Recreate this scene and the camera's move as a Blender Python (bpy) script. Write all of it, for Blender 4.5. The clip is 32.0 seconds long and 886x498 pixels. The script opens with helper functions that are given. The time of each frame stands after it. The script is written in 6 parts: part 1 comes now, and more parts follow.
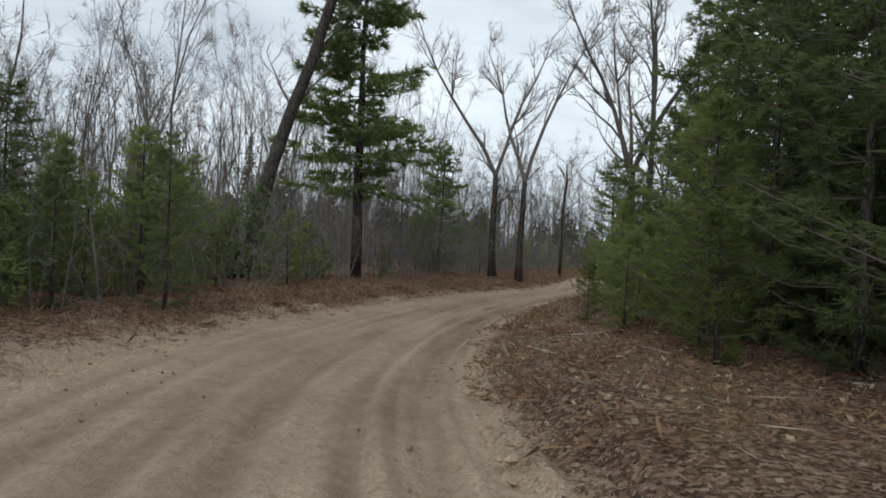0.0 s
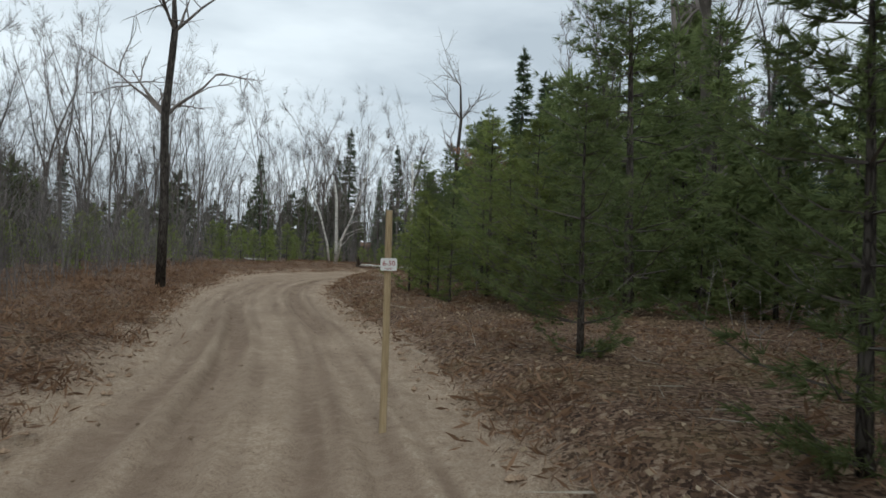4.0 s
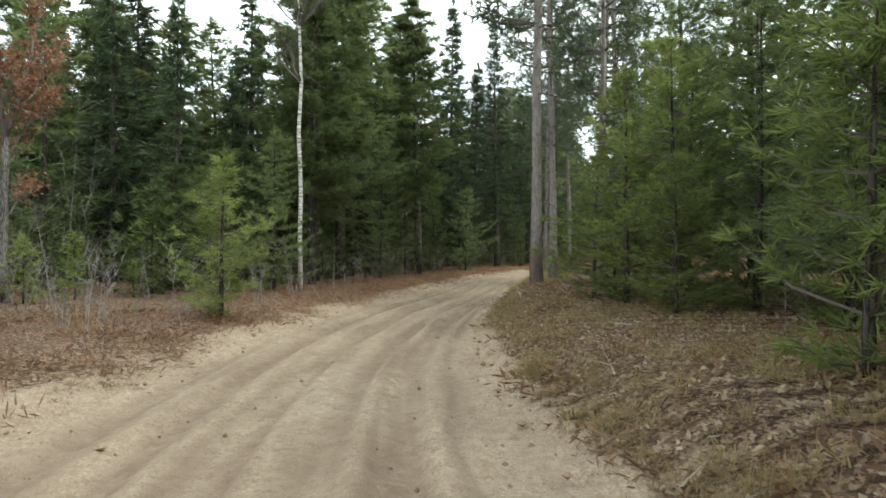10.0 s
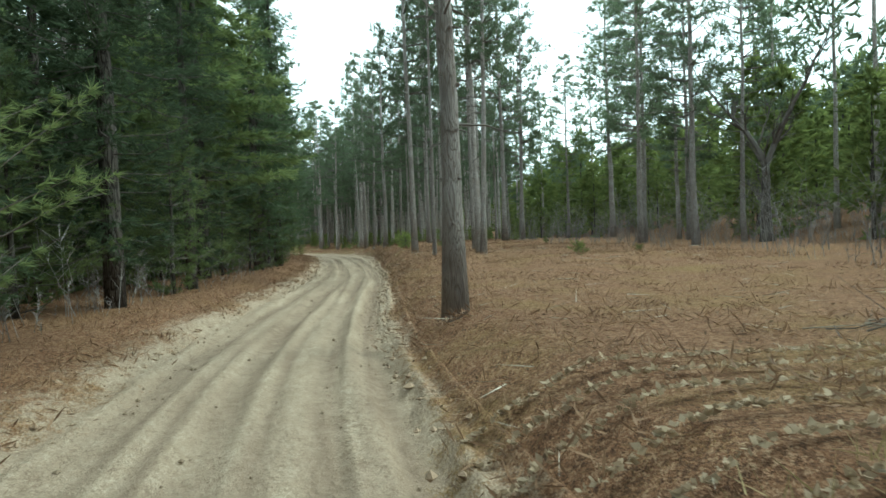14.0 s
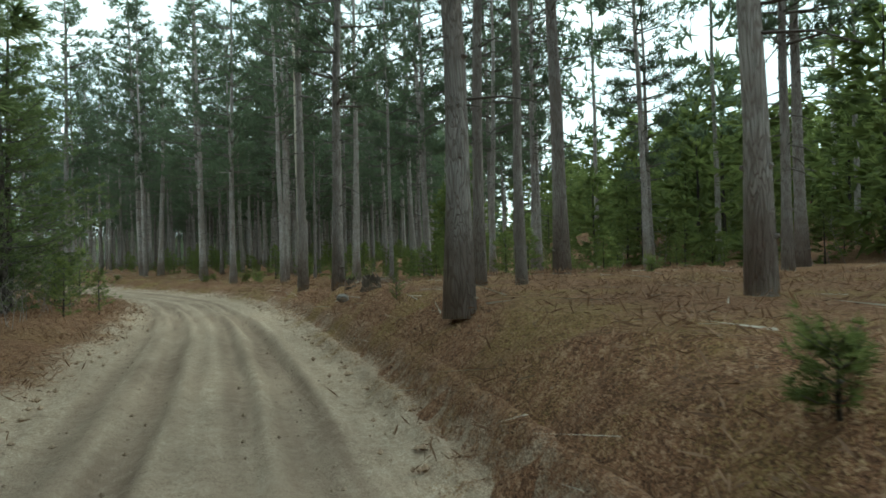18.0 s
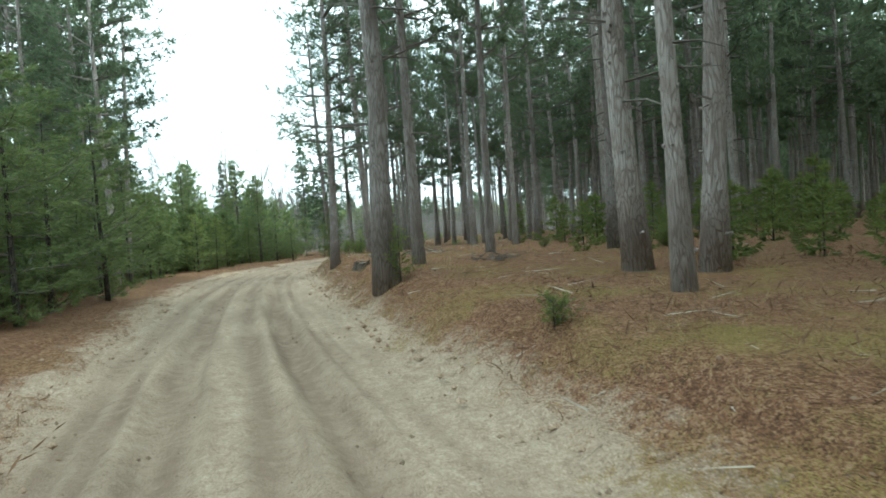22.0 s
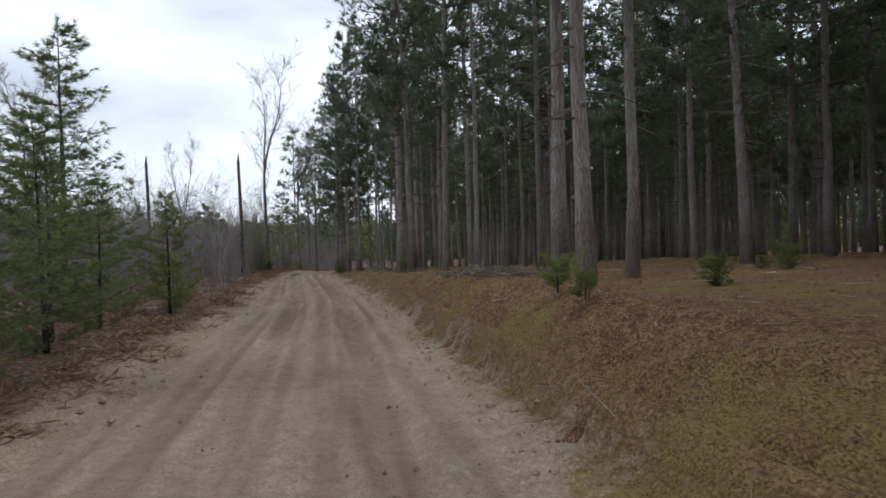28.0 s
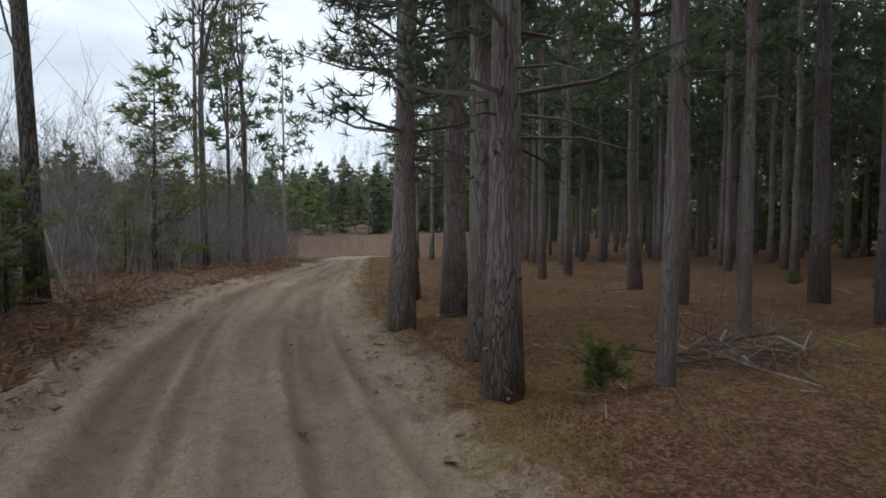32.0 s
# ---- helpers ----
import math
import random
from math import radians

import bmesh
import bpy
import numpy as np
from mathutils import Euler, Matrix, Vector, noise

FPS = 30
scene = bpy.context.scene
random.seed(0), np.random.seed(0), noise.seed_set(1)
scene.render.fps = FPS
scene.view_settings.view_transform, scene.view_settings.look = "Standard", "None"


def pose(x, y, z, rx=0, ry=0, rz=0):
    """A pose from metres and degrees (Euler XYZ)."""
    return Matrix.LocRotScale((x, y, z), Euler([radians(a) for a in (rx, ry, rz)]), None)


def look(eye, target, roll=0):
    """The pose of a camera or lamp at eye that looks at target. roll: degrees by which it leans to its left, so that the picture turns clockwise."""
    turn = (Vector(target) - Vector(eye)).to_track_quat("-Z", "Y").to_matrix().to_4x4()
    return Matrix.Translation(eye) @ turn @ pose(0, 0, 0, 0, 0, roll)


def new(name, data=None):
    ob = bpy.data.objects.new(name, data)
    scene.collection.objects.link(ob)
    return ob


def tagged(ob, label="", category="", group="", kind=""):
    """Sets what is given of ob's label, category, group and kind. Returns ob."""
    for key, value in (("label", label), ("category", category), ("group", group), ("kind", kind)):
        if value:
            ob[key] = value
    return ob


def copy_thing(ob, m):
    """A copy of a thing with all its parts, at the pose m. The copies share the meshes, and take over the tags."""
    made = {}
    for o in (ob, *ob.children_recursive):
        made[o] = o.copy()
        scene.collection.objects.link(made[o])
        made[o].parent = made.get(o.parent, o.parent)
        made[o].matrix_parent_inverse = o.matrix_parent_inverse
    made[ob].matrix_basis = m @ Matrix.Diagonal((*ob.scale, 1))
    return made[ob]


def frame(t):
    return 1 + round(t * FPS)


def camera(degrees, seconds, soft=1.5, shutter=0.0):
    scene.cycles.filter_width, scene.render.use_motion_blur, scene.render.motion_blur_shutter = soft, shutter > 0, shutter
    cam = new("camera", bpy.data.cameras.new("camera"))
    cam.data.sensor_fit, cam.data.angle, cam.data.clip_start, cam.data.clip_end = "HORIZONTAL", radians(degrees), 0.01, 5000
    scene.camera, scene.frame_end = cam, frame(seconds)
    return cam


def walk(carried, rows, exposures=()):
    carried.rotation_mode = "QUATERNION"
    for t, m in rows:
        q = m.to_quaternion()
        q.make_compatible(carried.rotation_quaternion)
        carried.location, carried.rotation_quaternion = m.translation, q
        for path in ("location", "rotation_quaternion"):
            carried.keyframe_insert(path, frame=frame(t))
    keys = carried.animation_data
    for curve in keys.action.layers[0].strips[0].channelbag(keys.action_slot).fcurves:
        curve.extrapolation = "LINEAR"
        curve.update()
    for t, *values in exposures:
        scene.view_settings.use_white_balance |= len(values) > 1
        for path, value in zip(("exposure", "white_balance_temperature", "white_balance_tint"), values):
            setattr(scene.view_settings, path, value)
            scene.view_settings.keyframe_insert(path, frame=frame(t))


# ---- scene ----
SKY = 1.0
cam = camera(67.0, 32.0, soft=1.6, shutter=0.05)


def aim(x, y, z, yaw, pitch, roll):
    return pose(x, y, z, 0, 0, yaw) @ pose(0, 0, 0, 90 + pitch) @ pose(0, 0, 0, 0, 0, roll)


# seconds, place, then yaw, pitch and roll in degrees
PATH = [
    (0.0, -0.00, -0.00, 1.60, 0.1, 0.0, 3.4),
    (0.5, -0.66, 4.05, 1.58, -7.8, 0.3, 2.3),
    (1.0, -0.91, 8.10, 1.55, -14.6, -0.3, 1.6),
    (1.5, -0.69, 12.08, 1.54, -21.9, -0.7, -0.1),
    (2.0, 0.18, 16.40, 1.47, -25.5, -1.2, -1.2),
    (2.5, 1.28, 20.82, 1.43, -27.5, -1.3, -1.5),
    (3.0, 2.65, 25.11, 1.39, -28.3, -1.0, -0.9),
    (3.5, 4.35, 29.34, 1.35, -30.1, -0.4, 0.4),
    (4.0, 6.16, 33.68, 1.31, -31.9, 0.2, 1.8),
    (4.5, 8.00, 38.28, 1.27, -32.7, 0.5, 2.4),
    (5.0, 9.70, 43.39, 1.26, -32.1, 0.4, 0.6),
    (5.5, 11.04, 48.84, 1.29, -33.3, -0.2, 0.4),
    (6.0, 12.65, 53.90, 1.30, -34.8, -0.4, -0.1),
    (6.5, 14.38, 58.58, 1.29, -37.1, 0.6, 1.3),
    (7.0, 16.38, 62.96, 1.29, -40.4, 0.5, 2.1),
    (7.5, 18.60, 66.79, 1.27, -47.0, 0.5, 2.2),
    (8.0, 21.06, 70.10, 1.25, -53.6, -0.0, 1.5),
    (8.5, 23.99, 73.20, 1.18, -62.1, -0.4, -0.4),
    (9.0, 27.08, 75.52, 1.13, -71.9, -0.3, -1.6),
    (9.5, 30.53, 77.40, 1.09, -82.0, -0.6, -1.2),
    (10.0, 34.22, 78.76, 1.04, -89.0, -0.4, 0.0),
    (10.5, 38.02, 79.64, 0.96, -97.1, -0.2, 1.4),
    (11.0, 42.07, 80.00, 0.88, -103.7, 0.3, 1.5),
    (11.5, 46.40, 79.95, 0.88, -110.3, -0.1, 0.5),
    (12.0, 50.58, 79.61, 0.82, -115.0, -0.8, -0.2),
    (12.5, 55.09, 78.67, 0.81, -115.4, -1.1, -1.2),
    (13.0, 59.75, 77.85, 0.78, -114.9, -1.5, -1.8),
    (13.5, 64.38, 77.17, 0.75, -116.5, -1.6, -2.1),
    (14.0, 68.60, 76.23, 0.74, -118.5, -1.5, -1.9),
    (14.5, 72.63, 75.06, 0.74, -123.0, -1.3, -1.5),
    (15.0, 76.65, 73.65, 0.73, -127.5, -1.1, -1.1),
    (15.5, 80.86, 71.93, 0.72, -129.5, -1.0, -0.9),
    (16.0, 85.55, 69.96, 0.62, -129.6, -1.0, -1.6),
    (16.5, 90.45, 67.73, 0.56, -128.9, -0.7, -1.1),
    (17.0, 95.65, 65.58, 0.54, -127.8, -0.2, -1.2),
    (17.5, 101.17, 63.55, 0.54, -127.0, -0.1, -2.0),
    (18.0, 106.41, 61.66, 0.54, -125.4, 0.1, -1.4),
    (18.5, 111.67, 60.10, 0.53, -124.7, -0.2, -0.2),
    (19.0, 116.81, 58.48, 0.50, -124.3, -1.7, -1.1),
    (19.5, 122.16, 56.76, 0.45, -120.5, -2.5, -1.4),
    (20.0, 127.01, 55.77, 0.39, -116.5, -2.8, -0.8),
    (20.5, 131.78, 54.91, 0.32, -116.3, -2.9, -0.1),
    (21.0, 136.71, 54.44, 0.26, -110.5, -2.9, -1.8),
    (21.5, 141.74, 54.48, 0.23, -101.4, -2.3, -3.3),
    (22.0, 146.44, 55.33, 0.22, -92.6, -1.8, -3.8),
    (22.5, 151.49, 56.58, 0.23, -91.5, -0.8, -4.4),
    (23.0, 156.95, 57.98, 0.28, -93.3, -0.2, -3.1),
    (23.5, 162.69, 59.36, 0.33, -96.0, 0.3, -1.9),
    (24.0, 167.91, 60.35, 0.27, -98.0, -0.5, -1.7),
    (24.5, 172.68, 61.10, 0.20, -94.4, -0.6, -1.8),
    (25.0, 177.41, 62.03, 0.15, -95.4, -1.6, -1.4),
    (25.5, 181.83, 62.76, 0.03, -102.0, -1.8, 0.4),
    (26.0, 186.37, 62.58, -0.00, -105.1, -1.6, 0.2),
    (26.5, 190.92, 62.06, -0.03, -111.9, -1.3, 0.0),
    (27.0, 195.34, 61.15, -0.05, -118.7, -0.9, -0.2),
    (27.5, 199.49, 59.87, -0.08, -121.8, -0.7, -0.3),
    (28.0, 203.26, 58.61, -0.08, -125.7, -0.5, -1.8),
    (28.5, 207.46, 56.86, -0.11, -129.9, -0.7, -1.9),
    (29.0, 212.03, 54.57, -0.16, -132.4, -1.4, -1.5),
    (29.5, 216.54, 52.34, -0.24, -132.9, -1.8, -1.4),
    (30.0, 221.25, 50.13, -0.22, -133.4, -2.1, -0.5),
    (30.5, 226.25, 47.92, -0.23, -132.4, -2.5, 0.1),
    (31.0, 231.20, 45.81, -0.28, -131.0, -3.1, -1.1),
    (31.5, 236.60, 43.78, -0.31, -130.0, -3.8, -3.8),
    (32.0, 241.33, 41.65, -0.33, -132.6, -3.2, 0.0),
]
EXPOSURES = [(0, 0.1, 6150, 4), (1, 0.25, 6150, 6), (2, 0.4, 6200, 4), (5, -0.1, 6000, 2), (6, -0.05, 5950, 3), (7, -0.1, 5950, 3), (8, 0.35, 5950, 1), (9, 0.95, 6200, -3), (10, 1.35, 6350, -4), (11, 1.9, 6300, -7), (12, 1.85, 6150, -10), (13.5, 1.65, 5750, -20), (16, 1.0, 5850, -17), (18, 1.1, 5800, -17), (19, 1.5, 5600, -16), (20, 2.0, 5500, -14), (21, 2.15, 5550, -14), (22, 1.75, 5700, -15), (23, 0.85, 6000, -14), (24, 0.0, 6150, -6), (25, 0.15, 6100, 1), (25.5, 0.15, 6100, 2), (28, 0.35, 6000, 9), (29, 0.5, 6000, 9), (30, 0.45, 6000, 10), (31, 0.4, 6000, 9), (32, 0.2, 6000, 6)]
walk(cam, [(t, aim(*row)) for t, *row in PATH], EXPOSURES)

# the wheel line of the track, on the ground
ROAD = [(-0.0, -0.0, -0.00), (-0.9, 8.1, -0.05), (0.2, 16.4, -0.13), (2.7, 25.1, -0.21), (6.2, 33.7, -0.29), (9.7, 43.4, -0.34), (12.6, 53.9, -0.30), (16.4, 63.0, -0.31), (21.1, 70.1, -0.35), (27.1, 75.5, -0.47), (34.2, 78.8, -0.56), (42.1, 80.0, -0.72), (50.6, 79.6, -0.78), (59.7, 77.8, -0.82), (68.6, 76.2, -0.86), (76.7, 73.7, -0.87), (85.5, 70.0, -0.98), (95.6, 65.6, -1.06), (106.4, 61.7, -1.06), (116.8, 58.5, -1.10), (127.0, 55.8, -1.21), (136.7, 54.4, -1.34), (146.4, 55.3, -1.38), (157.0, 58.0, -1.32), (167.9, 60.4, -1.33), (177.4, 62.0, -1.45), (186.4, 62.6, -1.60), (195.3, 61.1, -1.65), (203.3, 58.6, -1.68), (212.0, 54.6, -1.76), (221.3, 50.1, -1.82), (231.2, 45.8, -1.88), (241.3, 41.6, -1.93)]

# ---- light ----
world = bpy.data.worlds.new("overcast")
scene.world = world
world.use_nodes = True
wn, wl = world.node_tree.nodes, world.node_tree.links
wn.clear()
w_out, w_back = wn.new("ShaderNodeOutputWorld"), wn.new("ShaderNodeBackground")
w_sky = wn.new("ShaderNodeTexSky")
w_sky.sky_type, w_sky.sun_disc, w_sky.sun_elevation, w_sky.sun_rotation = "NISHITA", False, radians(48), radians(200)
w_co, w_map = wn.new("ShaderNodeTexCoord"), wn.new("ShaderNodeMapping")
w_map.inputs["Scale"].default_value = (1.0, 1.0, 3.2)
w_noise, w_ramp, w_mix, w_dim = wn.new("ShaderNodeTexNoise"), wn.new("ShaderNodeValToRGB"), wn.new("ShaderNodeMix"), wn.new("ShaderNodeMix")
w_noise.inputs["Scale"].default_value, w_noise.inputs["Detail"].default_value, w_noise.inputs["Roughness"].default_value = 2.2, 5.0, 0.5
w_ramp.color_ramp.elements[0].position, w_ramp.color_ramp.elements[0].color = 0.34, (0.55, 0.585, 0.64, 1)
w_ramp.color_ramp.elements[1].position, w_ramp.color_ramp.elements[1].color = 0.62, (0.93, 0.95, 0.99, 1)
w_dim.data_type = w_mix.data_type = "RGBA"
w_dim.blend_type, w_dim.inputs["Factor"].default_value, w_dim.inputs["B"].default_value = "MULTIPLY", 1.0, (0.1, 0.1, 0.1, 1)
w_mix.inputs["Factor"].default_value = 0.94
wl.new(w_co.outputs["Generated"], w_map.inputs["Vector"])
wl.new(w_map.outputs["Vector"], w_noise.inputs["Vector"])
wl.new(w_noise.outputs["Fac"], w_ramp.inputs["Fac"])
wl.new(w_sky.outputs["Color"], w_dim.inputs["A"])
wl.new(w_dim.outputs["Result"], w_mix.inputs["A"])
wl.new(w_ramp.outputs["Color"], w_mix.inputs["B"])
wl.new(w_mix.outputs["Result"], w_back.inputs["Color"])
wl.new(w_back.outputs["Background"], w_out.inputs["Surface"])
w_back.inputs["Strength"].default_value = SKY

sun = new("sun", bpy.data.lights.new("sun", "SUN"))
sun.data.energy, sun.data.angle, sun.data.color = 0.9, radians(18), (1.0, 0.97, 0.92)
sun.matrix_world = look((0, 0, 60), (math.sin(radians(200)) * -52, math.cos(radians(200)) * -52, 0))


# ---- materials ----
def material(name, colours, scale=6.0, detail=6.0, rough=0.85, bump=0.3, fine=40.0, stretch=(1, 1, 1), vary=0.25, wide=0.0, object_space=True):
    """A rough natural surface: a ramp of colours over noise at two scales, with relief and a shift from piece to piece."""
    m = bpy.data.materials.new(name)
    m.use_nodes = True
    n, l = m.node_tree.nodes, m.node_tree.links
    b = n["Principled BSDF"]
    b.inputs["Roughness"].default_value = rough
    b.inputs["Specular IOR Level"].default_value = 0.25
    co, mp = n.new("ShaderNodeTexCoord"), n.new("ShaderNodeMapping")
    mp.inputs["Scale"].default_value = stretch
    l.new(co.outputs["Object"], mp.inputs["Vector"])
    a, f, ramp = n.new("ShaderNodeTexNoise"), n.new("ShaderNodeTexNoise"), n.new("ShaderNodeValToRGB")
    a.inputs["Scale"].default_value, a.inputs["Detail"].default_value = scale, detail
    f.inputs["Scale"].default_value, f.inputs["Detail"].default_value = fine, 4
    mix = n.new("ShaderNodeMath")
    mix.operation = "MULTIPLY_ADD"
    mix.inputs[1].default_value = 0.45
    l.new(mp.outputs["Vector"], a.inputs["Vector"])
    l.new(mp.outputs["Vector"], f.inputs["Vector"])
    l.new(f.outputs["Fac"], mix.inputs[0])
    half = n.new("ShaderNodeMath")
    half.operation, half.inputs[1].default_value = "MULTIPLY", 0.55
    l.new(a.outputs["Fac"], half.inputs[0])
    l.new(half.outputs[0], mix.inputs[2])
    els = ramp.color_ramp.elements
    while len(els) < len(colours):
        els.new(0.5)
    for i, c in enumerate(colours):
        els[i].position = 0.33 + 0.34 * i / max(1, len(colours) - 1)
        els[i].color = (*c, 1)
    l.new(mix.outputs[0], ramp.inputs["Fac"])
    hue = n.new("ShaderNodeHueSaturation")
    info, rng_map = n.new("ShaderNodeObjectInfo"), n.new("ShaderNodeMapRange")
    rng_map.inputs["To Min"].default_value, rng_map.inputs["To Max"].default_value = 1 - vary, 1 + vary
    l.new(info.outputs["Random"], rng_map.inputs["Value"])
    l.new(ramp.outputs["Color"], hue.inputs["Color"])
    if wide:
        w, wr = n.new("ShaderNodeTexNoise"), n.new("ShaderNodeMapRange")
        w.inputs["Scale"].default_value, w.inputs["Detail"].default_value = wide, 3
        wr.inputs["From Min"].default_value, wr.inputs["From Max"].default_value = 0.3, 0.7
        wr.inputs["To Min"].default_value, wr.inputs["To Max"].default_value = 0.7, 1.3
        l.new(co.outputs["Object"], w.inputs["Vector"])
        l.new(w.outputs["Fac"], wr.inputs["Value"])
        both = n.new("ShaderNodeMath")
        both.operation = "MULTIPLY"
        l.new(rng_map.outputs["Result"], both.inputs[0])
        l.new(wr.outputs["Result"], both.inputs[1])
        l.new(both.outputs[0], hue.inputs["Value"])
    else:
        l.new(rng_map.outputs["Result"], hue.inputs["Value"])
    l.new(hue.outputs["Color"], b.inputs["Base Color"])
    if bump:
        bp = n.new("ShaderNodeBump")
        bp.inputs["Strength"].default_value, bp.inputs["Distance"].default_value = bump, 0.03
        l.new(mix.outputs[0], bp.inputs["Height"])
        l.new(bp.outputs["Normal"], b.inputs["Normal"])
    return m


def foliage(name, dark, light, vary=0.3, islands=0.5, through_light=0.3):
    """Needles and leaves: the colour shifts from sprig to sprig and from tree to tree; some light comes through."""
    m = bpy.data.materials.new(name)
    m.use_nodes = True
    n, l = m.node_tree.nodes, m.node_tree.links
    b = n["Principled BSDF"]
    b.inputs["Roughness"].default_value = 0.65
    b.inputs["Specular IOR Level"].default_value = 0.2
    geo, info, co, big = n.new("ShaderNodeNewGeometry"), n.new("ShaderNodeObjectInfo"), n.new("ShaderNodeTexCoord"), n.new("ShaderNodeTexNoise")
    big.inputs["Scale"].default_value, big.inputs["Detail"].default_value = 0.9, 2
    l.new(co.outputs["Object"], big.inputs["Vector"])
    add = n.new("ShaderNodeMath")
    add.operation, add.inputs[1].default_value = "MULTIPLY_ADD", islands
    l.new(geo.outputs["Random Per Island"], add.inputs[0])
    sub = n.new("ShaderNodeMath")
    sub.operation, sub.inputs[1].default_value = "SUBTRACT", 0.25
    l.new(big.outputs["Fac"], sub.inputs[0])
    l.new(sub.outputs[0], add.inputs[2])
    mix, hue, mr = n.new("ShaderNodeMix"), n.new("ShaderNodeHueSaturation"), n.new("ShaderNodeMapRange")
    mix.data_type = "RGBA"
    mix.inputs["A"].default_value, mix.inputs["B"].default_value = (*dark, 1), (*light, 1)
    l.new(add.outputs[0], mix.inputs["Factor"])
    mr.inputs["To Min"].default_value, mr.inputs["To Max"].default_value = 1 - vary, 1 + vary
    l.new(info.outputs["Random"], mr.inputs["Value"])
    l.new(mr.outputs["Result"], hue.inputs["Value"])
    l.new(mix.outputs["Result"], hue.inputs["Color"])
    l.new(hue.outputs["Color"], b.inputs["Base Color"])
    tr, sh = n.new("ShaderNodeBsdfTranslucent"), n.new("ShaderNodeMixShader")
    sh.inputs["Fac"].default_value = through_light
    l.new(hue.outputs["Color"], tr.inputs["Color"])
    l.new(b.outputs["BSDF"], sh.inputs[1])
    l.new(tr.outputs["BSDF"], sh.inputs[2])
    l.new(sh.outputs["Shader"], n["Material Output"].inputs["Surface"])
    return m


def bark(name, pale, mid, crack, plates=9.0, tall=0.22, depth=0.6, vary=0.2):
    """Bark in upright plates with dark cracks between them and lichen-grey patches."""
    m = bpy.data.materials.new(name)
    m.use_nodes = True
    n, l = m.node_tree.nodes, m.node_tree.links
    b = n["Principled BSDF"]
    b.inputs["Roughness"].default_value = 0.9
    b.inputs["Specular IOR Level"].default_value = 0.15
    co, mp, info = n.new("ShaderNodeTexCoord"), n.new("ShaderNodeMapping"), n.new("ShaderNodeObjectInfo")
    mp.inputs["Scale"].default_value = (1, 1, tall)
    l.new(co.outputs["Object"], mp.inputs["Vector"])
    warp = n.new("ShaderNodeTexNoise")
    warp.inputs["Scale"].default_value = 5
    l.new(mp.outputs["Vector"], warp.inputs["Vector"])
    vec = n.new("ShaderNodeVectorMath")
    vec.operation = "MULTIPLY_ADD"
    vec.inputs[1].default_value = (0.3, 0.3, 0.3)
    l.new(warp.outputs["Color"], vec.inputs[0])
    l.new(mp.outputs["Vector"], vec.inputs[2])
    vor = n.new("ShaderNodeTexVoronoi")
    vor.feature = "DISTANCE_TO_EDGE"
    vor.inputs["Scale"].default_value = plates
    l.new(vec.outputs["Vector"], vor.inputs["Vector"])
    edge = n.new("ShaderNodeMapRange")
    edge.inputs["From Max"].default_value = 0.16
    l.new(vor.outputs["Distance"], edge.inputs["Value"])
    tone = n.new("ShaderNodeTexNoise")
    tone.inputs["Scale"].default_value, tone.inputs["Detail"].default_value = 2.2, 6
    l.new(co.outputs["Object"], tone.inputs["Vector"])
    ramp = n.new("ShaderNodeValToRGB")
    ramp.color_ramp.elements[0].position, ramp.color_ramp.elements[0].color = 0.35, (*mid, 1)
    ramp.color_ramp.elements[1].position, ramp.color_ramp.elements[1].color = 0.65, (*pale, 1)
    l.new(tone.outputs["Fac"], ramp.inputs["Fac"])
    mix = n.new("ShaderNodeMix")
    mix.data_type = "RGBA"
    mix.inputs["A"].default_value = (*crack, 1)
    l.new(edge.outputs["Result"], mix.inputs["Factor"])
    l.new(ramp.outputs["Color"], mix.inputs["B"])
    hue, mr = n.new("ShaderNodeHueSaturation"), n.new("ShaderNodeMapRange")
    mr.inputs["To Min"].default_value, mr.inputs["To Max"].default_value = 1 - vary, 1 + vary
    l.new(info.outputs["Random"], mr.inputs["Value"])
    l.new(mr.outputs["Result"], hue.inputs["Value"])
    l.new(mix.outputs["Result"], hue.inputs["Color"])
    l.new(hue.outputs["Color"], b.inputs["Base Color"])
    bp = n.new("ShaderNodeBump")
    bp.inputs["Strength"].default_value, bp.inputs["Distance"].default_value = depth, 0.03
    l.new(edge.outputs["Result"], bp.inputs["Height"])
    l.new(bp.outputs["Normal"], b.inputs["Normal"])
    return m


M = {}
M["pine_bark"] = bark("pine_bark", (0.37, 0.335, 0.315), (0.255, 0.215, 0.195), (0.19, 0.155, 0.138), plates=26, tall=0.14, depth=0.7)
M["dark_bark"] = bark("dark_bark", (0.13, 0.115, 0.10), (0.075, 0.062, 0.055), (0.03, 0.025, 0.022), plates=14)
M["grey_bark"] = bark("grey_bark", (0.24, 0.22, 0.20), (0.14, 0.125, 0.115), (0.06, 0.052, 0.048), plates=16)
M["birch_bark"] = material("birch_bark", [(0.05, 0.043, 0.04), (0.16, 0.14, 0.125), (0.50, 0.47, 0.43), (0.62, 0.60, 0.56), (0.68, 0.66, 0.62)], scale=2.6, fine=9, stretch=(1, 1, 6), bump=0.2)
M["dead_wood"] = material("dead_wood", [(0.20, 0.165, 0.13), (0.36, 0.31, 0.25), (0.46, 0.41, 0.34)], scale=3, fine=22, stretch=(2.5, 2.5, 0.4), bump=0.5)
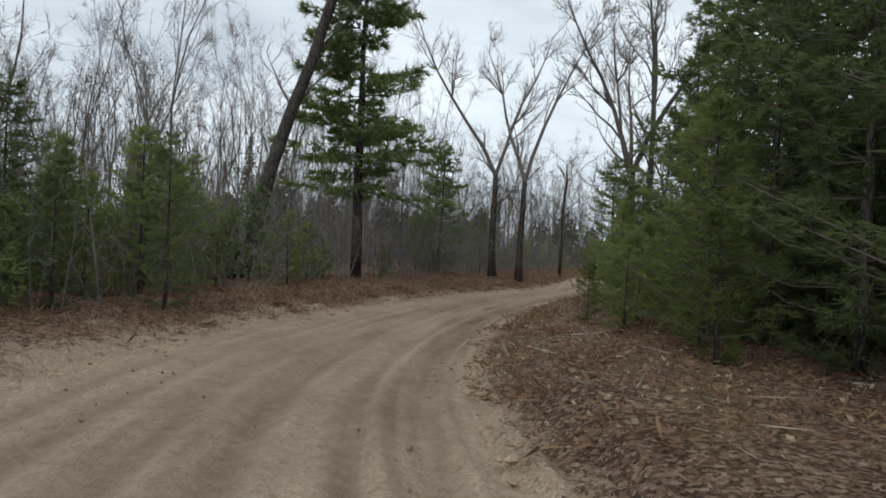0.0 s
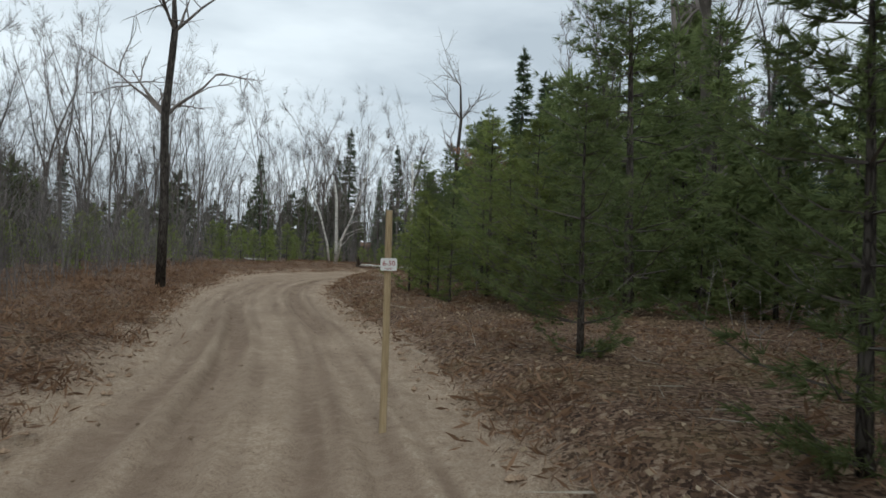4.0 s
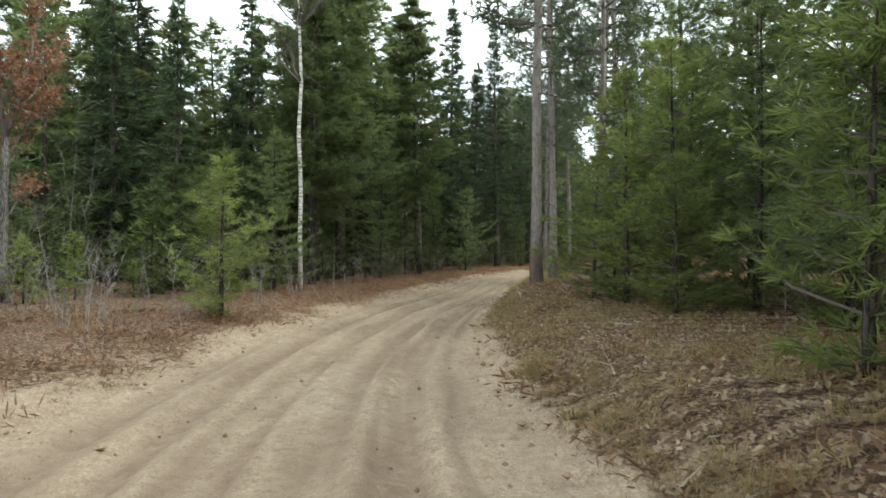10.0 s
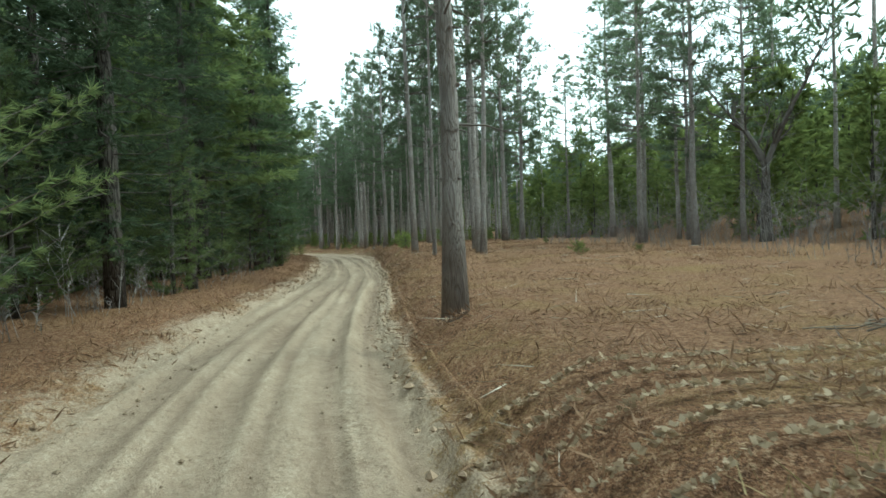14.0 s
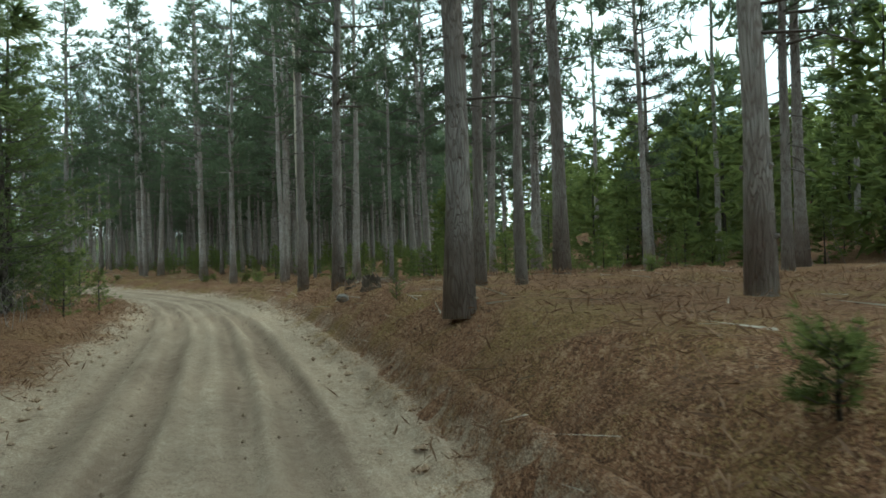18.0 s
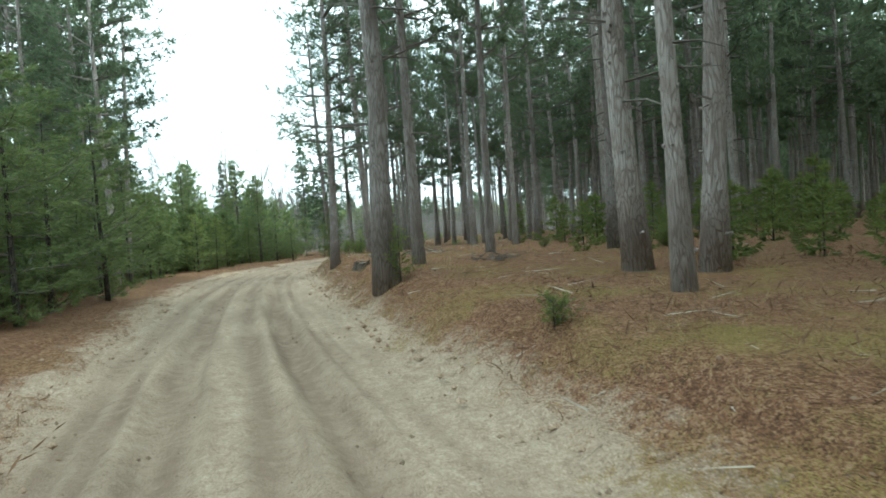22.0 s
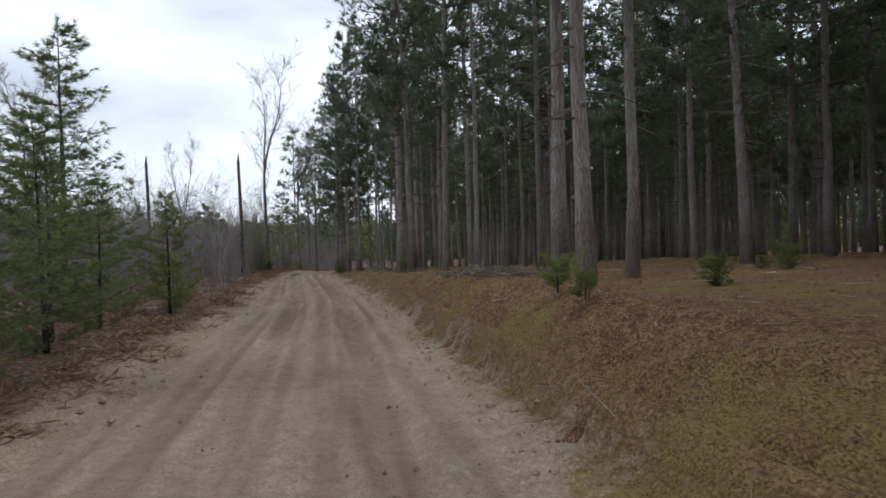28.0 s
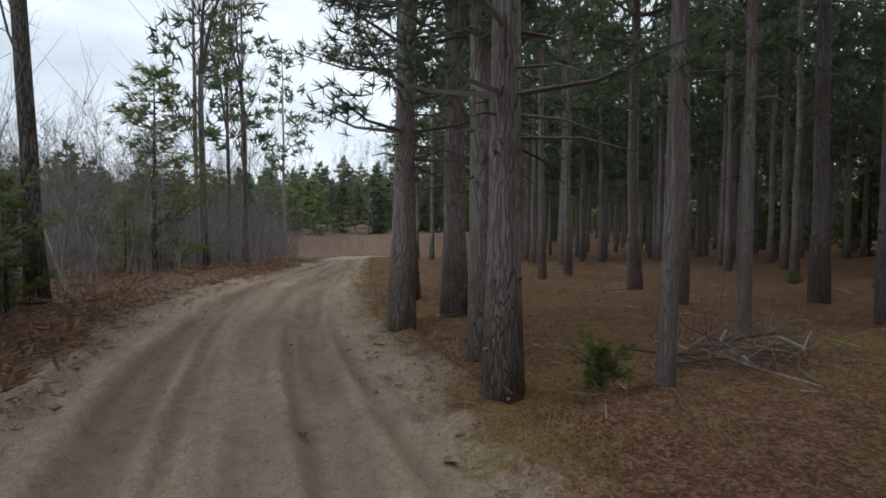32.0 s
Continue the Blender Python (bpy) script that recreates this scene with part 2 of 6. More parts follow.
M["rotten_wood"] = material("rotten_wood", [(0.03, 0.024, 0.02), (0.085, 0.065, 0.05), (0.16, 0.125, 0.095)], scale=4, fine=25, stretch=(2, 2, 0.6), bump=0.7)
M["twig"] = material("twig", [(0.10, 0.085, 0.075), (0.17, 0.145, 0.13)], scale=3, bump=0.0, vary=0.3)
M["brush"] = material("brush", [(0.13, 0.112, 0.108), (0.23, 0.205, 0.195), (0.34, 0.305, 0.29)], scale=0.4, fine=3, bump=0.0)
M["red_pine"] = foliage("red_pine", (0.070, 0.094, 0.058), (0.18, 0.215, 0.125), through_light=0.55)
M["white_pine"] = foliage("white_pine", (0.092, 0.125, 0.055), (0.25, 0.29, 0.112), through_light=0.58)
M["young_pine"] = foliage("young_pine", (0.12, 0.155, 0.055), (0.33, 0.375, 0.12), through_light=0.6)
M["sapling_pine"] = foliage("sapling_pine", (0.115, 0.15, 0.052), (0.31, 0.345, 0.11), through_light=0.55)
M["spruce"] = foliage("spruce", (0.054, 0.078, 0.046), (0.135, 0.175, 0.088), through_light=0.5)
M["oak_leaf"] = foliage("oak_leaf", (0.16, 0.075, 0.045), (0.34, 0.17, 0.10))
M["fern"] = foliage("fern", (0.09, 0.05, 0.032), (0.27, 0.165, 0.10), islands=0.9)
M["dry_grass"] = foliage("dry_grass", (0.25, 0.185, 0.085), (0.48, 0.375, 0.19))
M["leaf"] = foliage("leaf", (0.075, 0.045, 0.03), (0.29, 0.20, 0.135), islands=1.1)
M["leaf_pale"] = foliage("leaf_pale", (0.23, 0.155, 0.095), (0.54, 0.42, 0.29), islands=1.1)
M["needle_duff"] = foliage("needle_duff", (0.12, 0.058, 0.03), (0.28, 0.15, 0.082), islands=0.9)
M["clod"] = material("clod", [(0.13, 0.088, 0.058), (0.27, 0.19, 0.13), (0.40, 0.30, 0.21)], scale=8, fine=60, bump=0.4)
M["sign_white"] = material("sign_white", [(0.72, 0.72, 0.70), (0.82, 0.82, 0.80)], scale=3, rough=0.5, bump=0.05, vary=0.02)
M["sign_red"] = material("sign_red", [(0.30, 0.025, 0.035), (0.38, 0.035, 0.05)], scale=9, rough=0.5, bump=0.0, vary=0.02)
M["post_wood"] = material("post_wood", [(0.30, 0.22, 0.13), (0.42, 0.32, 0.19), (0.50, 0.39, 0.25)], scale=2.5, fine=26, stretch=(3, 3, 0.35), bump=0.3)
M["tag_blue"] = material("tag_blue", [(0.10, 0.28, 0.48), (0.16, 0.38, 0.60)], scale=9, rough=0.45, bump=0.0, vary=0.02)
M["rock"] = material("rock", [(0.09, 0.08, 0.075), (0.20, 0.18, 0.165), (0.30, 0.27, 0.245)], scale=5, fine=30, bump=0.6)


def ground_material(name, road):
    """Leaf litter that turns to needle duff and mossy grass by zone; on the road strip, sand with damp ruts inside a ragged edge."""
    m = bpy.data.materials.new(name)
    m.use_nodes = True
    n, l = m.node_tree.nodes, m.node_tree.links
    b = n["Principled BSDF"]
    b.inputs["Roughness"].default_value = 0.95
    b.inputs["Specular IOR Level"].default_value = 0.1
    co = n.new("ShaderNodeTexCoord")

    def noise_of(scale, detail=5.0, rough=0.6):
        t = n.new("ShaderNodeTexNoise")
        t.inputs["Scale"].default_value, t.inputs["Detail"].default_value, t.inputs["Roughness"].default_value = scale, detail, rough
        l.new(co.outputs["Object"], t.inputs["Vector"])
        return t.outputs["Fac"]

    def ramp_of(fac, stops):
        r = n.new("ShaderNodeValToRGB")
        e = r.color_ramp.elements
        while len(e) < len(stops):
            e.new(0.5)
        for i, (p, c) in enumerate(stops):
            e[i].position, e[i].color = p, (*c, 1)
        l.new(fac, r.inputs["Fac"])
        return r.outputs["Color"]

    def blend(fac, a, c):
        x = n.new("ShaderNodeMix")
        x.data_type = "RGBA"
        l.new(fac, x.inputs["Factor"])
        l.new(a, x.inputs["A"])
        l.new(c, x.inputs["B"])
        return x.outputs["Result"]

    def calc(op, a, c, clamp=False):
        x = n.new("ShaderNodeMath")
        x.operation, x.use_clamp = op, clamp
        for i, v in enumerate((a, c)):
            if isinstance(v, float):
                x.inputs[i].default_value = v
            else:
                l.new(v, x.inputs[i])
        return x.outputs[0]

    def attribute(key):
        t = n.new("ShaderNodeAttribute")
        t.attribute_name = key
        return t.outputs["Fac"]

    def spread(v, lo, hi):
        r = n.new("ShaderNodeMapRange")
        r.inputs["From Min"].default_value, r.inputs["From Max"].default_value = lo, hi
        l.new(v, r.inputs["Value"])
        return r.outputs["Result"]

    fine, mid, wide = noise_of(58.0), noise_of(6.0), noise_of(0.55, 4.0)
    speck = noise_of(85.0, 3.0)

    def cells(scale):
        warped, t, sep = n.new("ShaderNodeVectorMath"), n.new("ShaderNodeTexVoronoi"), n.new("ShaderNodeSeparateColor")
        w = n.new("ShaderNodeTexNoise")
        w.inputs["Scale"].default_value = scale * 0.6
        l.new(co.outputs["Object"], w.inputs["Vector"])
        warped.operation, warped.inputs[1].default_value = "MULTIPLY_ADD", (0.09, 0.09, 0.09)
        l.new(w.outputs["Color"], warped.inputs[0])
        l.new(co.outputs["Object"], warped.inputs[2])
        t.inputs["Scale"].default_value = scale
        l.new(warped.outputs["Vector"], t.inputs["Vector"])
        l.new(t.outputs["Color"], sep.inputs["Color"])
        return sep.outputs["Red"], t.outputs["Distance"]

    flake, flake_edge = cells(24.0)
    crumb, crumb_edge = cells(46.0)
    leaf = ramp_of(calc("ADD", calc("ADD", calc("MULTIPLY", flake, 0.42), calc("MULTIPLY", fine, 0.33)), calc("MULTIPLY", mid, 0.25)), [(0.26, (0.04, 0.026, 0.02)), (0.42, (0.105, 0.064, 0.044)), (0.56, (0.20, 0.125, 0.085)), (0.68, (0.31, 0.22, 0.155)), (0.78, (0.44, 0.355, 0.275))])
    duff = ramp_of(calc("ADD", calc("ADD", calc("MULTIPLY", crumb, 0.3), calc("MULTIPLY", fine, 0.4)), calc("MULTIPLY", mid, 0.3)), [(0.30, (0.06, 0.033, 0.021)), (0.46, (0.155, 0.080, 0.045)), (0.57, (0.25, 0.134, 0.076)), (0.70, (0.38, 0.252, 0.162))])
    moss = ramp_of(fine, [(0.36, (0.12, 0.10, 0.028)), (0.62, (0.32, 0.25, 0.08))])
    zone, green = attribute("needle"), attribute("moss")
    base = blend(spread(calc("ADD", zone, calc("MULTIPLY", calc("SUBTRACT", mid, 0.5), 1.2)), 0.3, 0.7), leaf, duff)
    base = blend(calc("MULTIPLY", spread(calc("ADD", wide, calc("MULTIPLY", calc("SUBTRACT", fine, 0.5), 0.7)), 0.5, 0.72), green), base, moss)
    height = calc("ADD", calc("ADD", fine, mid), calc("MULTIPLY", flake, 0.35))
    if road:
        d, rut = attribute("lateral"), attribute("rut")
        sand = ramp_of(calc("ADD", calc("MULTIPLY", speck, 0.35), calc("ADD", calc("MULTIPLY", mid, 0.45), calc("MULTIPLY", crumb, 0.2))), [(0.33, (0.27, 0.195, 0.14)), (0.5, (0.42, 0.318, 0.228)), (0.66, (0.57, 0.46, 0.35))])
        damp = ramp_of(calc("ADD", calc("MULTIPLY", speck, 0.4), calc("MULTIPLY", mid, 0.6)), [(0.33, (0.18, 0.128, 0.09)), (0.5, (0.27, 0.195, 0.14)), (0.66, (0.37, 0.28, 0.205))])
        sand = blend(spread(calc("ADD", calc("ADD", rut, calc("MULTIPLY", calc("SUBTRACT", mid, 0.5), 1.0)), calc("MULTIPLY", calc("SUBTRACT", wide, 0.5), 1.0)), 0.1, 0.95), sand, damp)
        ragged = calc("ADD", d, calc("MULTIPLY", calc("SUBTRACT", mid, 0.5), 0.9))
        ragged = calc("ADD", ragged, calc("MULTIPLY", calc("SUBTRACT", wide, 0.5), 1.0))
        base = blend(spread(calc("ADD", ragged, calc("MULTIPLY", calc("SUBTRACT", fine, 0.5), 0.8)), 1.0, 1.22), sand, base)
        height = calc("ADD", calc("ADD", calc("MULTIPLY", speck, 0.5), mid), calc("ADD", calc("MULTIPLY", noise_of(17.0), 0.9), calc("MULTIPLY", crumb, 0.35)))
    l.new(base, b.inputs["Base Color"])
    bp = n.new("ShaderNodeBump")
    bp.inputs["Strength"].default_value, bp.inputs["Distance"].default_value = 0.8, 0.05
    l.new(height, bp.inputs["Height"])
    l.new(bp.outputs["Normal"], b.inputs["Normal"])
    return m


M["ground"] = ground_material("ground", False)
M["road"] = ground_material("road", True)


# ---- the line of the road ----
def spline(points, step=0.5):
    pts = [Vector(p) for p in points]
    pts = [pts[0] * 2 - pts[1]] + pts + [pts[-1] * 2 - pts[-2]]
    out = []
    for a, b, c, d in zip(pts, pts[1:], pts[2:], pts[3:]):
        n = max(2, int((c - b).length / step))
        for i in range(n):
            u = i / n
            out.append(0.5 * (2 * b + (c - a) * u + (2 * a - 5 * b + 4 * c - d) * u * u + (3 * b - a - 3 * c + d) * u ** 3))
    return np.array([tuple(v) for v in out] + [tuple(pts[-2])])


LINE = spline(ROAD)
away, on = LINE[0] - LINE[4], LINE[-1] - LINE[-5]
away, on = away / np.linalg.norm(away[:2]), on / np.linalg.norm(on[:2])
LINE = np.concatenate([[LINE[0] + away * (k, k, 0) for k in np.arange(40, 0, -0.5)], LINE])
here, tail = LINE[-1].copy(), []
for k in range(160):
    bend = -radians(min(k, 33) * 0.42 + max(k - 130, 0) * 2.0)
    c, s_ = math.cos(bend), math.sin(bend)
    here = here + np.array([on[0] * c - on[1] * s_, on[0] * s_ + on[1] * c, -0.055 * min(max(k - 16, 0) / 16, 1)]) * 0.5
    tail.append(here)
LINE = np.concatenate([LINE, tail])
ALONG = np.concatenate([[0], np.cumsum(np.linalg.norm(np.diff(LINE[:, :2], axis=0), axis=1))]) - 40.0
TAN = np.gradient(LINE[:, :2], axis=0)
TAN /= np.linalg.norm(TAN, axis=1)[:, None]
RIGHT = np.stack([TAN[:, 1], -TAN[:, 0]], 1)
COARSE = LINE[::4]


def nearest(xy):
    """Distance along the road, signed distance to its right, for an array of places."""
    xy = np.atleast_2d(xy)
    s_out, d_out = np.zeros(len(xy)), np.zeros(len(xy))
    for i in range(0, len(xy), 4000):
        q = xy[i:i + 4000]
        j = ((q[:, None, :] - LINE[None, :, :2]) ** 2).sum(2).argmin(1)
        off = q - LINE[j, :2]
        side = (off * RIGHT[j]).sum(1)
        s_out[i:i + 4000] = ALONG[j] + (off * TAN[j]).sum(1)
        d_out[i:i + 4000] = np.sign(side) * np.linalg.norm(off, axis=1)
    return s_out, d_out


def edge_left(s):
    return np.interp(s, [-40, 0, 12, 20, 45, 62, 72, 86, 95, 104, 125, 160, 185, 200, 225, 262, 298, 312, 330], [3.6, 3.8, 3.4, 2.6, 2.4, 2.6, 3.9, 4.2, 3.2, 2.8, 2.4, 2.4, 2.1, 1.8, 2.4, 2.6, 2.3, 1.65, 1.55])


def edge_right(s):
    return np.interp(s, [-40, 20, 60, 80, 92, 103, 115, 160, 175, 200, 330], [1.4, 1.4, 1.8, 1.9, 2.3, 1.8, 1.1, 1.0, 1.7, 2.1, 1.5])


def ripple(x, y, k, seed):
    """A cheap smooth ripple from sines, for uneven ground."""
    r = np.random.RandomState(seed)
    out = 0
    for i in range(7):
        a, p, f = r.rand() * 6.28, r.rand() * 6.28, k * (0.5 + 1.6 * r.rand())
        out = out + np.sin((x * math.cos(a) + y * math.sin(a)) * f + p)
    return out / 7


def base_height(xy):
    xy = np.atleast_2d(xy)
    out = np.zeros(len(xy))
    for i in range(0, len(xy), 4000):
        q = xy[i:i + 4000]
        w = 1 / (((q[:, None, :] - COARSE[None, :, :2]) ** 2).sum(2) + 6) ** 2
        out[i:i + 4000] = (w * COARSE[:, 2]).sum(1) / w.sum(1)
    return out


def rise(s, d):
    """The lie of the land beside the road: the track lies sunk below its banks; beyond them slopes and far hills."""
    a = np.abs(d)
    right = d > 0
    far = np.clip((a - 70) / 160, 0, 1)
    hill = np.where(right, 4.0, np.interp(s, [-40, 150, 230, 300], [1.0, 1.0, 4.0, 14.0])) * far * far * (3 - 2 * far)
    knoll = np.where(right, np.interp(s, [90, 115, 200, 225], [0, 1.0, 1.0, 0]), 0.0) * 5.0 * np.clip((a - 20) / 32, 0, 1)
    bank_r = np.interp(s, [-40, 40, 60, 75, 100, 110, 122, 135, 150, 165, 178, 190, 200, 208, 218, 232, 245, 252, 262, 272, 283, 290, 296, 302, 309, 340], [0.30, 0.30, 0.20, 0.40, 0.40, 0.60, 0.60, 0.48, 0.80, 1.05, 0.95, 0.60, 0.33, 0.36, 0.66, 0.85, 0.64, 0.50, 0.75, 1.05, 0.95, 0.72, 0.50, 0.35, 0.15, 0.15])
    bank_l = np.interp(s, [-40, 55, 70, 84, 93, 103, 140, 330], [0.35, 0.35, 0.42, 0.62, 0.40, 0.25, 0.22, 0.22])
    def slope(past, width):
        """A low cut edge of soil, then an easy rise."""
        cut, easy = np.clip(past / 0.3, 0, 1), np.clip(past / width, 0, 1)
        return 0.25 * cut * cut * (3 - 2 * cut) + 0.75 * easy * easy * (3 - 2 * easy)

    bank = np.where(right, bank_r * slope(a - 1.1 * edge_right(s), 1.1), bank_l * slope(a - 1.05 * edge_left(s), 1.6))
    return hill + knoll + bank


def ground_height(xy, dip=False):
    xy = np.atleast_2d(np.asarray(xy, float))
    s, d = nearest(xy)
    near_road = np.clip((np.abs(d) - 2.5) / 4, 0, 1)
    z = base_height(xy) + rise(s, d)
    z = z + near_road * (0.11 * ripple(xy[:, 0], xy[:, 1], 0.9, 3) + 0.22 * ripple(xy[:, 0], xy[:, 1], 0.22, 4)) + 0.02
    if dip:
        inside = np.where(d > 0, edge_right(s), edge_left(s)) * 1.34
        z = z - 0.40 * np.clip((inside - np.abs(d)) / 0.5, 0, 1)
    return z


def at(s, d):
    """The place on the ground s metres along the road and d metres to its right."""
    i = np.searchsorted(ALONG, s)
    i = min(max(i, 0), len(LINE) - 1)
    xy = LINE[i, :2] + TAN[i] * (s - ALONG[i]) + RIGHT[i] * d
    return float(xy[0]), float(xy[1]), float(ground_height(xy)[0])


def at_many(s, d):
    i = np.searchsorted(ALONG, s).clip(0, len(LINE) - 1)
    xy = LINE[i, :2] + RIGHT[i] * d[:, None]
    return np.column_stack([xy, ground_height(xy)])


def down(x, y):
    return float(ground_height((x, y))[0])


def needle_zone(s, d):
    right = np.interp(s, [95, 118, 330], [0, 1, 1])
    left = np.interp(s, [95, 125, 255, 275, 330], [0, 1, 1, 0.15, 0.0])
    return np.where(d > 0, right, left)


def moss_zone(s, d):
    right = np.interp(s, [-40, 20, 95, 150, 190, 210, 222, 255, 262, 290, 330], [0.15, 0.2, 0.35, 0.35, 0.7, 1.0, 0.4, 0.3, 1.0, 0.9, 0.6])
    return np.where(d > 0, right, 0.15) * np.clip(1.6 - np.abs(d) / 14, 0.15, 1)


# ---- mesh building ----
def mesh_object(name, verts, faces, mat, parent=None, smooth=False, label=""):
    me = bpy.data.meshes.new(name)
    me.from_pydata([tuple(v) for v in verts], [], [tuple(f) for f in faces])
    me.materials.append(mat)
    if smooth:
        me.polygons.foreach_set("use_smooth", [True] * len(me.polygons))
    me.update()
    ob = new(name, me)
    if parent is not None:
        ob.parent = parent
    if label:
        ob["label"] = label
    return ob


def part(name, bm, mat, parent, label=""):
    me = bpy.data.meshes.new(name)
    bm.to_mesh(me)
    bm.free()
    me.materials.append(mat)
    ob = new(name, me)
    ob.parent = parent
    if label:
        ob["label"] = label
    return ob


class Geo:
    """Collects tubes and blades, and becomes one mesh."""

    def __init__(self):
        self.v, self.f, self.n = [], [], 0

    def add(self, verts, faces):
        self.v.append(np.asarray(verts, float))
        self.f.extend([tuple(i + self.n for i in f) for f in faces])
        self.n += len(verts)

    def tube(self, pts, radii, sides=6, cap=True, lumpy=0.0, rng=None):
        pts = np.asarray(pts, float)
        ring = []
        for i, p in enumerate(pts):
            t = pts[min(i + 1, len(pts) - 1)] - pts[max(i - 1, 0)]
            t = t / (np.linalg.norm(t) + 1e-9)
            a = np.cross(t, (0.31, 0.95, 0.0) if abs(t[2]) > 0.8 else (0, 0, 1.0))
            a /= np.linalg.norm(a) + 1e-9
            b = np.cross(t, a)
            for k in range(sides):
                an = 6.28318 * k / sides
                r = radii[i] * (1 + (lumpy * (rng.rand() - 0.5) if rng is not None else 0))
                ring.append(p + (a * math.cos(an) + b * math.sin(an)) * r)
        faces = []
        for i in range(len(pts) - 1):
            for k in range(sides):
                a, b = i * sides + k, i * sides + (k + 1) % sides
                faces.append((a, b, b + sides, a + sides))
        if cap:
            faces.append(tuple(range(sides))[::-1])
            faces.append(tuple((len(pts) - 1) * sides + k for k in range(sides)))
        self.add(ring, faces)

    def blades(self, p, d, length, width, rng, kite=False):
        """Thin leaves from the places p along the ways d."""
        p, d = np.asarray(p, float), np.asarray(d, float)
        d = d / (np.linalg.norm(d, axis=1)[:, None] + 1e-9)
        side = np.cross(d, rng.randn(len(p), 3))
        side /= np.linalg.norm(side, axis=1)[:, None] + 1e-9
        length = np.broadcast_to(length, len(p))[:, None]
        width = np.broadcast_to(width, len(p))[:, None]
        if kite:
            v = np.stack([p, p + d * length * 0.45 + side * width / 2, p + d * length, p + d * length * 0.45 - side * width / 2], 1).reshape(-1, 3)
            k = 4
        else:
            v = np.stack([p + side * width / 2, p - side * width / 2, p + d * length], 1).reshape(-1, 3)
            k = 3
        n0 = self.n
        self.v.append(v)
        self.f.extend(map(tuple, (np.arange(len(p) * k).reshape(-1, k) + n0).tolist()))
        self.n += len(v)

    def make(self, name, mat, parent=None, smooth=False, label=""):
        return mesh_object(name, np.concatenate(self.v) if self.v else [], self.f, mat, parent, smooth, label)


def make_crown(name, wood, leaf, wood_mat, leaf_mat, thing):
    """Limbs and needles of one crown, as one mesh with two materials."""
    g = Geo()
    for part_of in (wood, leaf):
        if part_of.v:
            g.add(np.concatenate(part_of.v), part_of.f)
    ob = g.make(name, wood_mat, thing)
    if leaf.f:
        ob.data.materials.append(leaf_mat)
        ob.data.polygons.foreach_set("material_index", [0] * len(wood.f) + [1] * len(leaf.f))
    return ob


def trunk_points(h, lean, rng, n=9, sway=0.05):
    z = np.linspace(0, 1, n)
    x = lean[0] * z * h + np.cumsum(rng.randn(n)) * sway * h / 30
    y = lean[1] * z * h + np.cumsum(rng.randn(n)) * sway * h / 30
    x[0] = y[0] = 0
    return np.stack([x, y, z * h - 0.12 * (z == 0)], 1)


